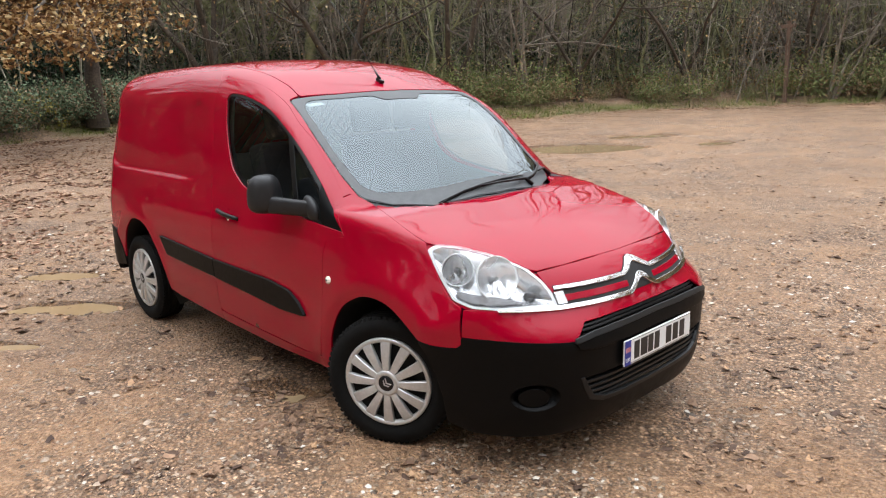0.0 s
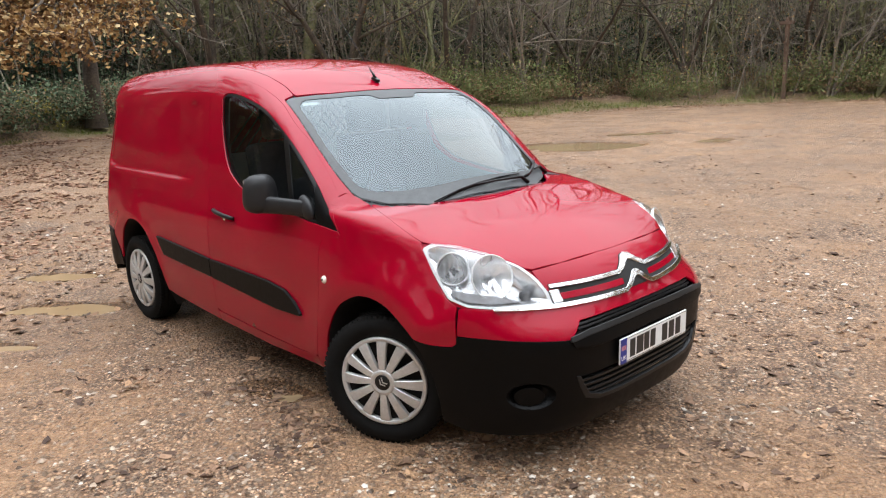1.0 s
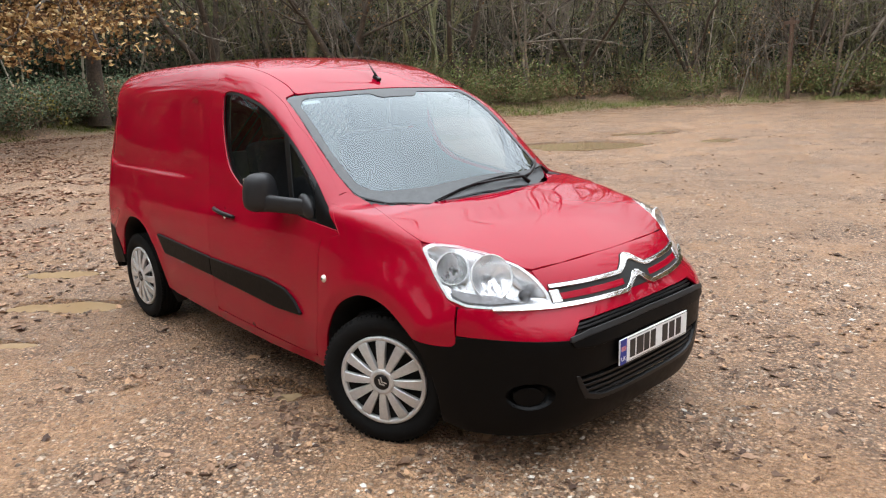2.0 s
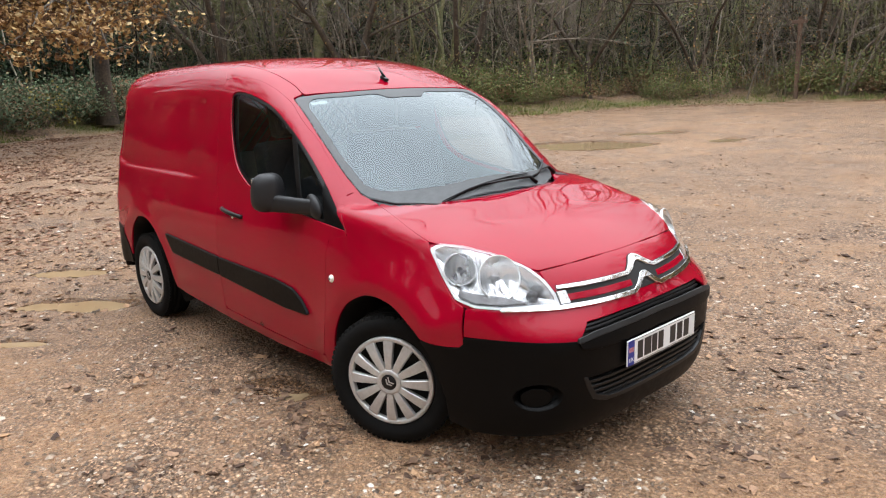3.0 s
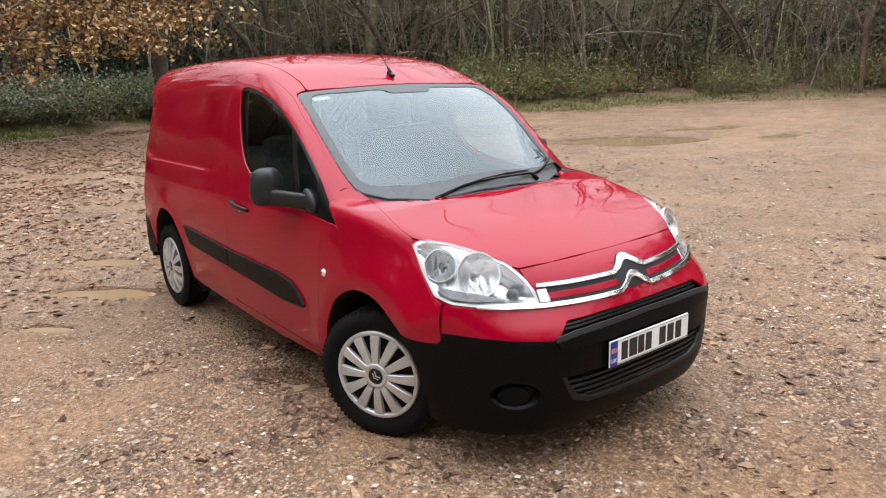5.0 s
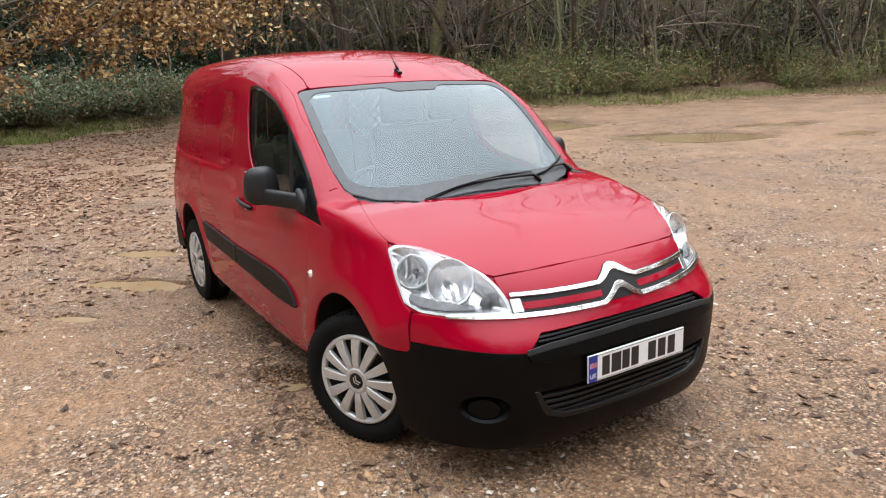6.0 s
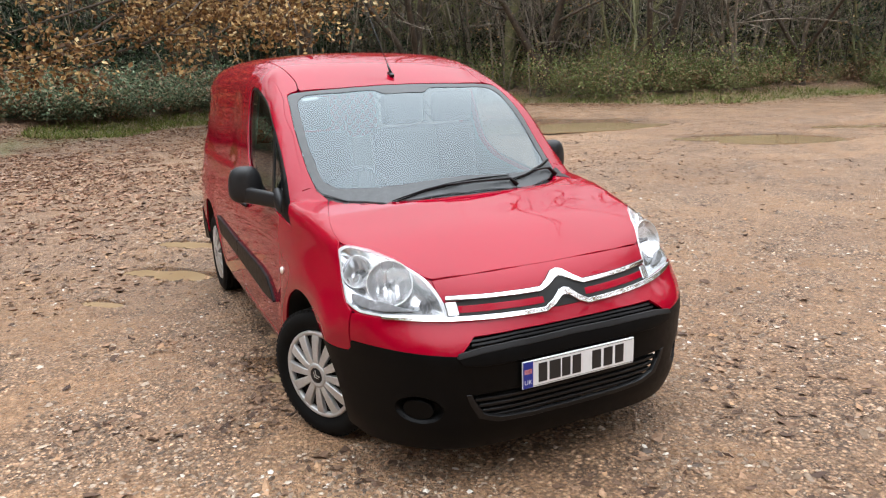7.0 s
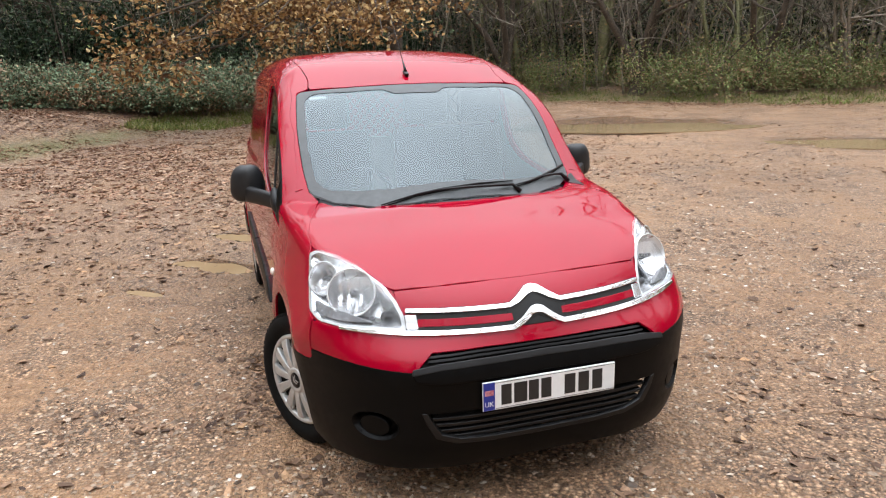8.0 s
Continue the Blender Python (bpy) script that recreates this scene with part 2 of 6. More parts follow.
def on_flank_top(x, y):
    p, _ = cast([(x, y, 0.55)], [(0.0, 0.0, 1.0)])
    return x, math.degrees(math.atan2(p[0, 2] - AXIS, abs(y)))


# ---- building helpers ----
from mathutils.geometry import delaunay_2d_cdt


def part(name, data, material, parent, label=""):
    """Links a mesh or bmesh as one object under a thing or a part."""
    if isinstance(data, bmesh.types.BMesh):
        me = bpy.data.meshes.new(name)
        data.to_mesh(me)
        data.free()
        data = me
    data.materials.clear()
    data.materials.append(material)
    ob = new(name, data)
    ob.parent = parent
    return tagged(ob, label)


def thing(name, label, category, group="", at=(0, 0, 0)):
    ob = new(name)
    ob.location = at
    ob.empty_display_size = 0.1
    return tagged(ob, label, category, group)


def inside(pts, poly):
    x, y = pts[:, 0:1], pts[:, 1:2]
    a, b = poly, np.roll(poly, -1, 0)
    with np.errstate(divide="ignore", invalid="ignore"):
        cut = ((a[:, 1] > y) != (b[:, 1] > y)) & (x < (b[:, 0] - a[:, 0]) * (y - a[:, 1]) / (b[:, 1] - a[:, 1]) + a[:, 0])
    return cut.sum(1) % 2 == 1


def edge_distance(pts, poly):
    a, b = poly, np.roll(poly, -1, 0)
    ab = b - a
    t = np.clip(((pts[:, None] - a) * ab).sum(2) / np.maximum((ab * ab).sum(1), 1e-12), 0, 1)
    return np.linalg.norm(pts[:, None] - (a + t[..., None] * ab), axis=2).min(1)


def rounded(poly, r):
    """A closed outline with its corners rounded."""
    poly, out = np.asarray(poly, float), []
    for i in range(len(poly)):
        a, b, c = poly[i - 1], poly[i], poly[(i + 1) % len(poly)]
        la, lc = np.linalg.norm(a - b), np.linalg.norm(c - b)
        k = min(r, 0.45 * la, 0.45 * lc)
        p, q = b + (a - b) / la * k, b + (c - b) / lc * k
        for t in (0, 0.25, 0.5, 0.75, 1):
            out.append((1 - t) ** 2 * p + 2 * t * (1 - t) * b + t * t * q)
    return np.array(out)


def spline(points, n=6):
    """A smooth open line through the points."""
    p = np.array([q[:2] for q in points], float)
    ext = np.vstack([2 * p[0] - p[1], p, 2 * p[-1] - p[-2]])
    out = []
    for a, b, c, d in zip(ext, ext[1:], ext[2:], ext[3:]):
        for t in np.arange(n) / n:
            out.append(tuple(0.5 * (2 * b + (c - a) * t + (2 * a - 5 * b + 4 * c - d) * t * t + (3 * b - a - 3 * c + d) * t ** 3)))
    return out + [tuple(p[-1])]


def dense(poly, step):
    poly, out = np.asarray(poly, float), []
    for a, b in zip(poly, np.roll(poly, -1, 0)):
        n = max(1, int(math.ceil(np.linalg.norm(b - a) / step)))
        out += [a + (b - a) * i / n for i in range(n)]
    out = np.array(out)
    keep = np.linalg.norm(out - np.roll(out, 1, 0), axis=1) > 1e-5
    return out[keep]


EYE_OF_NOSE = np.array([-0.30, 0.0, 0.50])
EYE_OF_TAIL = np.array([-2.60, 0.0, 0.95])


def globe(centre, back=False):
    """Chart by two angles round a point inside the van: to the side, and up."""
    turn = -1.0 if back else 1.0

    def chart(uv):
        a, b = np.radians(uv[:, 0]), np.radians(uv[:, 1])
        return np.tile(centre, (len(uv), 1)), np.stack([turn * np.cos(a) * np.cos(b), np.sin(a) * np.cos(b), np.sin(b)], 1)

    def to(p):
        d = np.asarray(p, float) - centre
        return math.degrees(math.atan2(d[1], turn * d[0])), math.degrees(math.atan2(d[2], math.hypot(d[0], d[1])))
    return chart, to, (0.0195, 0.0195)


def flank_chart(sign):
    def to(p):
        if len(p) == 2:
            return on_flank(*p)
        return on_flank_top(p[0], p[1])
    return flank(sign), to, (1.0, 0.0148)


LID = (lid, lambda p: (p[0], p[1]), (1.0, 1.0))
NOSE_CHART = globe(EYE_OF_NOSE)
TAIL_CHART = globe(EYE_OF_TAIL, True)


def both(points):
    """An outline half, from the middle to one side, closed with its mirror image over y."""
    return list(points) + [(p[0], -p[1], *p[2:]) for p in reversed(points) if abs(p[1]) > 1e-6]


def panel(outline, chart, step=0.03, rim=0.012, lift=0.0, holes=(), corner=0.012, mirror=False, bowl=0.0, bowl_width=0.05, hole_corner=None, hole_rim=True):
    """A sheet of the skin within the outline, lifted by lift, its edges turned in by rim. bowl: how deep the middle sinks."""
    cast_chart, to, scale = chart
    scale = np.array(scale)

    def flat(points, r):
        p = np.array([to(q) for q in points]) * scale
        if mirror:
            p[:, 0] *= -1
        return dense(rounded(p, r) if r else p, step)
    loops = [flat(outline, corner)] + [flat(h, corner if hole_corner is None else hole_corner) for h in holes]
    lo, hi = loops[0].min(0), loops[0].max(0)
    gx, gy = np.meshgrid(np.arange(lo[0], hi[0], step), np.arange(lo[1], hi[1], step))
    grid = np.stack([gx.ravel(), gy.ravel()], 1)
    ok = inside(grid, loops[0])
    for h in loops[1:]:
        ok &= ~inside(grid, h)
    grid = grid[ok]
    far = np.min([edge_distance(grid, p) for p in loops], 0) if len(grid) else np.zeros(0)
    grid = grid[far > 0.45 * step]
    pts, edges, start = [], [], 0
    for p in loops:
        pts += [tuple(q) for q in p]
        edges += [(start + i, start + (i + 1) % len(p)) for i in range(len(p))]
        start += len(p)
    nb = start
    pts += [tuple(q) for q in grid]
    v, _, f, _, _, _ = delaunay_2d_cdt([Vector(q) for q in pts], edges, [], 0, 1e-7)
    v2 = np.array([tuple(q) for q in v])
    f = np.array([tuple(q) for q in f])
    mid = v2[f].mean(1)
    ok = inside(mid, loops[0])
    for h in loops[1:]:
        ok &= ~inside(mid, h)
    f = f[ok]
    o, d = cast_chart(v2 / scale)
    p, nrm = cast(o, d)
    if bowl:
        e = np.min([edge_distance(v2, q) for q in loops], 0)
        p = p - nrm * (bowl * ramp(e, 0, bowl_width))[:, None]
    p = p + nrm * lift
    fn = np.cross(p[f[:, 1]] - p[f[:, 0]], p[f[:, 2]] - p[f[:, 0]])
    flip = (fn * nrm[f].mean(1)).sum(1) < 0
    f[flip] = f[flip][:, ::-1]
    verts, norms, faces = [tuple(q) for q in p], [tuple(q) for q in nrm], [tuple(int(i) for i in q) for q in f]
    if rim:
        start = 0
        for k, loop in enumerate(loops):
            n = len(loop)
            if k == 0 or hole_rim:
                idx = np.arange(start, start + n)
                top, nn = p[idx], nrm[idx]
                tangent = np.roll(top, -1, 0) - np.roll(top, 1, 0)
                side = np.cross(tangent, nn)
                side /= np.maximum(np.linalg.norm(side, axis=1), 1e-9)[:, None]
                base = len(verts)
                # a narrow rounded shoulder, then the turned-in edge
                for push, sink, blend in ((0.0, 0.0, 0.0), (0.0022, 0.0022, 0.7), (0.0022, rim, 1.0)):
                    away = side * (1 if (side * (top - top.mean(0))).sum() * (1 if k == 0 else -1) > 0 else -1)
                    verts += [tuple(q) for q in top + away * push - nn * sink]
                    m = nn * (1 - blend) + away * blend
                    norms += [tuple(q) for q in m / np.maximum(np.linalg.norm(m, axis=1), 1e-9)[:, None]]
                for r in range(2):
                    for i in range(n):
                        j = (i + 1) % n
                        a, b, c, e = base + r * n + i, base + r * n + j, base + (r + 1) * n + j, base + (r + 1) * n + i
                        q = (a, b, c, e)
                        va = [np.array(verts[t]) for t in q]
                        fnn = np.cross(va[1] - va[0], va[2] - va[0]) + np.cross(va[2] - va[0], va[3] - va[0])
                        if (fnn * np.array(norms[c])).sum() < 0:
                            q = q[::-1]
                        faces.append(q)
            start += n
    me = bpy.data.meshes.new("panel")
    me.from_pydata(verts, [], faces)
    me.polygons.foreach_set("use_smooth", [True] * len(faces))
    if not bowl:
        me.normals_split_custom_set_from_vertices(norms)
    me.update()
    return me


def box(size, at=(0, 0, 0), bevel=0.0, turn=None, segments=2):
    bm = bmesh.new()
    bmesh.ops.create_cube(bm, size=1.0)
    bmesh.ops.scale(bm, vec=size, verts=bm.verts)
    if bevel:
        bmesh.ops.bevel(bm, geom=bm.edges[:], offset=bevel, segments=segments, profile=0.6, affect="EDGES")
    if turn is not None:
        bmesh.ops.transform(bm, matrix=turn, verts=bm.verts)
    bmesh.ops.translate(bm, vec=at, verts=bm.verts)
    return bm


def lathe(profile, segments=48, axis="y", smooth=True):
    """A closed turn of (radius, along) round an axis through the origin."""
    verts, faces, n = [], [], len(profile)
    for i in range(segments):
        a = 2 * math.pi * i / segments
        for r, h in profile:
            c, s = r * math.cos(a), r * math.sin(a)
            verts.append({"y": (c, h, s), "z": (c, s, h), "x": (h, c, s)}[axis])
    for i in range(segments):
        j = (i + 1) % segments
        for k in range(n - 1):
            faces.append((i * n + k, i * n + k + 1, j * n + k + 1, j * n + k))
    me = bpy.data.meshes.new("lathe")
    me.from_pydata(verts, [], faces)
    me.polygons.foreach_set("use_smooth", [smooth] * len(faces))
    bm = bmesh.new()
    bm.from_mesh(me)
    bpy.data.meshes.remove(me)
    bmesh.ops.remove_doubles(bm, verts=bm.verts, dist=1e-5)
    bmesh.ops.recalc_face_normals(bm, faces=bm.faces)
    return bm


def tube(points, radii, sides=8, cap=True):
    """A tapered round bar along the points."""
    pts = [Vector(p) for p in points]
    if not hasattr(radii, "__len__"):
        radii = [radii] * len(pts)
    bm = bmesh.new()
    rings = []
    for i, p in enumerate(pts):
        d = (pts[min(i + 1, len(pts) - 1)] - pts[max(i - 1, 0)]).normalized()
        u = d.orthogonal().normalized() if i == 0 else (u - d * u.dot(d)).normalized()
        w = d.cross(u)
        rings.append([bm.verts.new(p + (u * math.cos(2 * math.pi * k / sides) + w * math.sin(2 * math.pi * k / sides)) * radii[i]) for k in range(sides)])
    for a, b in zip(rings, rings[1:]):
        for k in range(sides):
            f = bm.faces.new((a[k], a[(k + 1) % sides], b[(k + 1) % sides], b[k]))
            f.smooth = True
    if cap:
        bm.faces.new(rings[0][::-1])
        bm.faces.new(rings[-1])
    return bm


def joined(*bms):
    """Several bmeshes of one part in one."""
    out = bmesh.new()
    for b in bms:
        me = bpy.data.meshes.new("tmp")
        b.to_mesh(me)
        b.free()
        out.from_mesh(me)
        bpy.data.meshes.remove(me)
    return out


def moved(bm, m):
    bmesh.ops.transform(bm, matrix=m, verts=bm.verts)
    return bm


# ---- the van ----
van = thing("van", "red panel van with black bumper, parked on wet gravel", "van")

WINDOW = [(-1.472, 1.545), (-1.44, 1.572), (-1.337, 1.570), (-1.179, 1.540), (-0.991, 1.484), (-0.801, 1.388), (-0.643, 1.280), (-0.488, 1.150),
          (-0.376, 1.045), (-0.262, 0.948), (-0.402, 0.962), (-0.545, 0.975), (-0.9, 1.025), (-1.151, 1.071), (-1.234, 1.103), (-1.326, 1.164), (-1.391, 1.268), (-1.445, 1.405)]
DOOR_TOP = [(-0.258, 0.934), (-0.355, 1.060), (-0.47, 1.170), (-0.614, 1.292), (-0.713, 1.368), (-0.916, 1.498), (-1.113, 1.585), (-1.29, 1.634), (-1.48, 1.652)]
DOOR_REAR = [(-1.585, 1.640), (-1.605, 1.56), (-1.580, 1.307), (-1.538, 0.958), (-1.514, 0.564), (-1.512, 0.336)]
DOOR_BASE = [(-1.46, 0.325), (-0.95, 0.308), (-0.62, 0.303), (-0.50, 0.306), (-0.455, 0.322)]
DOOR_NOSE = [(-0.412, 0.50), (-0.403, 0.65), (-0.399, 0.84), (-0.385, 0.900)]
ROOF_SEAM = [(-0.985, 0.556), (-1.08, 0.540), (-1.2, 0.547), (-1.41, 0.562), (-1.744, 0.566), (-2.6, 0.560), (-3.17, 0.535)]
SCREEN_EDGE = [(-0.345, 0.672), (-0.42, 0.677), (-0.485, 0.679), (-0.675, 0.669), (-0.80, 0.652), (-0.953, 0.628)]
BONNET_SIDE = [(-0.330, 0.664), (-0.251, 0.644), (-0.10, 0.688), (0.022, 0.721), (0.12, 0.738), (0.205, 0.742)]
LAMP = [(0.224, -0.756, 0.932), (0.257, -0.728, 0.956), (0.345, -0.670, 0.948), (0.440, -0.605, 0.921), (0.566, -0.535, 0.869), (0.640, -0.510, 0.822), (0.690, -0.495, 0.770),
        (0.712, -0.492, 0.728), (0.655, -0.600, 0.732), (0.575, -0.708, 0.731), (0.490, -0.772, 0.738), (0.410, -0.796, 0.760), (0.318, -0.780, 0.836)]
ARCH_F = [(0.256, 0.574), (0.209, 0.607), (0.121, 0.660), (0.06, 0.685), (-0.004, 0.697), (-0.06, 0.697), (-0.12, 0.685), (-0.219, 0.634), (-0.28, 0.575), (-0.323, 0.505), (-0.350, 0.44), (-0.366, 0.37), (-0.376, 0.30)]
ARCH_R = [(-2.215, 0.320), (-2.245, 0.42), (-2.291, 0.509), (-2.335, 0.575), (-2.389, 0.632), (-2.44, 0.682), (-2.505, 0.720), (-2.575, 0.742), (-2.644, 0.748), (-2.71, 0.740), (-2.77, 0.718),
          (-2.88, 0.645), (-2.95, 0.545), (-2.99, 0.42)]

DOOR_TOP, DOOR_REAR, ROOF_SEAM, SCREEN_EDGE = spline(DOOR_TOP), DOOR_REAR[:1] + spline(DOOR_REAR[1:], 4), spline(ROOF_SEAM, 4), spline(SCREEN_EDGE, 4)
BONNET_SIDE = BONNET_SIDE[:1] + spline(BONNET_SIDE[1:], 4)
ARCH_F, ARCH_R = spline(ARCH_F, 3), spline(ARCH_R, 3)
WINDOW = spline(WINDOW[:10], 4) + spline(WINDOW[9:], 4)[1:]


def flat3(points):
    return [(p[0], p[1], 0) for p in points]


def shrink(points, by):
    """An outline of two numbers a point, drawn in by a distance."""
    p = np.array(points, float)
    a, b = np.roll(p, 1, 0), np.roll(p, -1, 0)
    area = 0.5 * (p[:, 0] * b[:, 1] - b[:, 0] * p[:, 1]).sum()
    d1, d2 = p - a, b - p
    d1 /= np.linalg.norm(d1, axis=1)[:, None]
    d2 /= np.linalg.norm(d2, axis=1)[:, None]
    n = np.stack([-(d1 + d2)[:, 1], (d1 + d2)[:, 0]], 1)
    n /= np.maximum(np.linalg.norm(n, axis=1), 1e-6)[:, None]
    return [tuple(q) for q in p + n * by * (1 if area > 0 else -1)]


# upper panels
bonnet = part("bonnet", panel(both([(-0.052, 0.0), (-0.055, 0.064), (-0.066, 0.236), (-0.092, 0.386), (-0.195, 0.565), (-0.262, 0.625), (-0.248, 0.640)]
                                   + BONNET_SIDE[3:] + [(0.262, 0.727), (0.345, 0.668), (0.440, 0.604), (0.566, 0.533), (0.592, 0.498), (0.622, 0.355), (0.636, 0.12), (0.638, 0.0)]), LID, 0.03, corner=0.01), PAINT, van)
roof = part("roof_panel", panel(both([(-0.892, 0.0), (-0.900, 0.2), (-0.920, 0.358), (-0.975, 0.545)] + [(x, y - 0.004) for x, y in ROOF_SEAM[1:]] + [(-3.20, 0.3), (-3.21, 0.0)]), LID, 0.04, corner=0.008), PAINT, van)
screen_line = both([(-0.072, 0.0), (-0.078, 0.064), (-0.088, 0.236), (-0.115, 0.386), (-0.22, 0.565), (-0.318, 0.660)] + [(x, y - 0.006) for x, y in SCREEN_EDGE]
                   + [(-0.968, 0.60), (-0.910, 0.358), (-0.890, 0.2), (-0.883, 0.0)])
screen = part("windscreen", panel(screen_line, LID, 0.035, rim=0.005, lift=-0.004, corner=0.02), WINDSCREEN, van, "windscreen reflecting pale overcast sky")
screen.visible_shadow = False
frit_hole = both([(-0.172, 0.0), (-0.176, 0.16), (-0.19, 0.30), (-0.235, 0.45), (-0.300, 0.575), (-0.37, 0.628), (-0.572, 0.633), (-0.873, 0.596), (-0.92, 0.545), (-0.868, 0.35), (-0.848, 0.16), (-0.80, 0.12), (-0.80, 0.0)])
part("screen_border", panel(screen_line, LID, 0.035, rim=0, lift=-0.0015, holes=[frit_hole], corner=0.02, hole_corner=0.03), SCUTTLE, screen, "dark grey printed border")
part("screen_sticker", panel([(-0.905, -0.565), (-0.884, -0.478), (-0.858, -0.476), (-0.879, -0.563)], LID, 0.02, rim=0, lift=-0.0075, corner=0.003), STICKER, screen, "small white sticker")
part("screen_seal", panel(both([(-0.075, 0.0), (-0.08, 0.064), (-0.092, 0.236), (-0.118, 0.386), (-0.224, 0.565), (-0.322, 0.665)] + [(x, y + 0.004) for x, y in SCREEN_EDGE] + [(-0.985, 0.612), (-0.918, 0.358), (-0.898, 0.2), (-0.890, 0.0)]),
                          LID, 0.04, rim=0, lift=-0.014, holes=[frit_hole], corner=0.02, hole_corner=0.03), GLOSS_BLACK, screen)

for sign in (-1, 1):
    chart = flank_chart(sign)
    # wing
    wing_line = [(-0.392, 1.064), (-0.372, 0.695, 0), (-0.338, 0.668, 0)] + flat3([(x, y + 0.004) for x, y in BONNET_SIDE[1:]]) + [(0.222, 0.931), (0.262, 0.892), (0.312, 0.836), (0.355, 0.795), (0.402, 0.757), (0.452, 0.734),
                 (0.456, 0.66), (0.458, 0.590), (0.440, 0.574), (0.398, 0.570)] + ARCH_F + [(-0.384, 0.252), (-0.440, 0.252), (-0.448, 0.318)] + [(x + 0.006, z) for x, z in DOOR_NOSE] + [(-0.250, 0.932), (-0.352, 1.052)]
    wing = part("front_wing", panel(wing_line, chart, 0.022, corner=0.006), PAINT, van)
    # side frame: windscreen pillar and roof rail
    frame_line = [(-0.396, 1.072), (-0.378, 0.697, 0)] + flat3([(x, y) for x, y in SCREEN_EDGE]) + [(-0.975, 0.618, 0)] + flat3([(x, y + 0.004) for x, y in ROOF_SEAM[:17]]) + [(-1.738, 0.576, 0), (-1.694, 0.607, 0), (-1.607, 1.650), (-1.587, 1.6425)] + \
                 [(x, z + 0.0012) for x, z in reversed(DOOR_TOP[1:])]
    part("pillar_and_rail", panel(frame_line, chart, 0.025, corner=0.005), PAINT, van)
    # door
    door_line = DOOR_TOP + DOOR_REAR + DOOR_BASE + DOOR_NOSE
    door = part("front_door", panel(door_line, chart, 0.028, corner=0.008, holes=[WINDOW], hole_corner=0.02, rim=0.02), PAINT, van)
    seal = part("window_seal", panel(shrink(WINDOW, -0.004), chart, 0.03, rim=0, lift=-0.008, holes=[shrink(WINDOW, 0.016)], corner=0.02, hole_corner=0.02), GLOSS_BLACK, door, "black rubber window seal")
    main_pane = [(-1.465, 1.55), (-1.44, 1.565), (-1.337, 1.563), (-1.179, 1.534), (-0.991, 1.478), (-0.79, 1.378), (-0.775, 1.34), (-0.665, 1.00), (-0.9, 1.033), (-1.151, 1.078), (-1.234, 1.11), (-1.32, 1.17), (-1.385, 1.27), (-1.438, 1.405)]
    pane = part("window_pane", panel(main_pane, chart, 0.04, rim=0, lift=-0.013, corner=0.01), SIDE_GLASS, door)
    quarter = part("quarter_pane", panel([(-0.755, 1.36), (-0.643, 1.272), (-0.488, 1.144), (-0.47, 1.12), (-0.43, 0.975), (-0.545, 0.983), (-0.645, 0.998)], chart, 0.04, rim=0, lift=-0.013, corner=0.01), SIDE_GLASS, door)
    for o in (pane, quarter):
        o.visible_shadow = False
    part("window_divider", panel([(-0.80, 1.385), (-0.752, 1.36), (-0.642, 0.985), (-0.672, 0.99)], chart, 0.03, rim=0.012, lift=-0.008, corner=0.002), GLOSS_BLACK, door)
    part("mirror_sail", panel([(-0.492, 1.150), (-0.376, 1.042), (-0.268, 0.952), (-0.402, 0.966), (-0.436, 0.970)], chart, 0.03, rim=0.01, lift=-0.004, corner=0.006), BLACK_PLASTIC, door, "black triangular mirror sail")
    # sill under the door
    part("sill", panel([(-1.512, 0.318), (-1.46, 0.315), (-0.95, 0.298), (-0.62, 0.293), (-0.455, 0.310), (-0.444, 0.252), (-0.95, 0.240), (-1.505, 0.260)], chart, 0.03, corner=0.004), PAINT, van)
    # cargo side
    side_line = [(-1.614, 1.652)] + [(-1.70, 0.606, 0)] + flat3([(x, y + 0.005) for x, y in ROOF_SEAM[16:]]) + [(-3.24, 1.60), (-3.27, 1.2), (-3.28, 0.9), (-3.28, 0.64), (-3.07, 0.62), (-3.02, 0.50)] + ARCH_R[::-1] + \
                [(-2.10, 0.300), (-1.518, 0.262)] + [(x - 0.006, z) for x, z in DOOR_REAR[::-1]]
    cargo = part("cargo_side", panel(side_line, chart, 0.024, corner=0.006), PAINT, van)
    # rear bumper corner
    part("rear_bumper_corner", panel([(-3.28, 0.634), (-3.076, 0.614), (-3.026, 0.50), (-2.995, 0.42), (-2.99, 0.36), (-3.27, 0.36)], chart, 0.04, lift=0.006, corner=0.01, rim=0.02), BLACK_PLASTIC, van)
    # rubbing strips
    part("rubbing_strip", panel([(-2.256, 0.676), (-1.517, 0.636), (-1.507, 0.535), (-2.162, 0.567)], chart, 0.03, rim=0.02, lift=0.016, corner=0.008), BLACK_PLASTIC, cargo)
    part("rubbing_strip", panel([(-1.505, 0.636), (-0.877, 0.624), (-0.70, 0.604), (-0.62, 0.562), (-0.562, 0.500), (-0.786, 0.492), (-1.495, 0.534)], chart, 0.03, rim=0.02, lift=0.016, corner=0.012), BLACK_PLASTIC, door)
    # headlamp
    flip = sign > 0
    lamp = part("headlamp", panel(LAMP, NOSE_CHART, 0.02, rim=0, lift=-0.004, corner=0.012, mirror=flip, bowl=0.075, bowl_width=0.05), LAMP_SHELL, van, "clear headlamp with chrome reflectors")
    wide = [tuple(np.array(q) + (np.array(q) - np.array((0.47, -0.66, 0.83))) * 0.10) for q in LAMP]
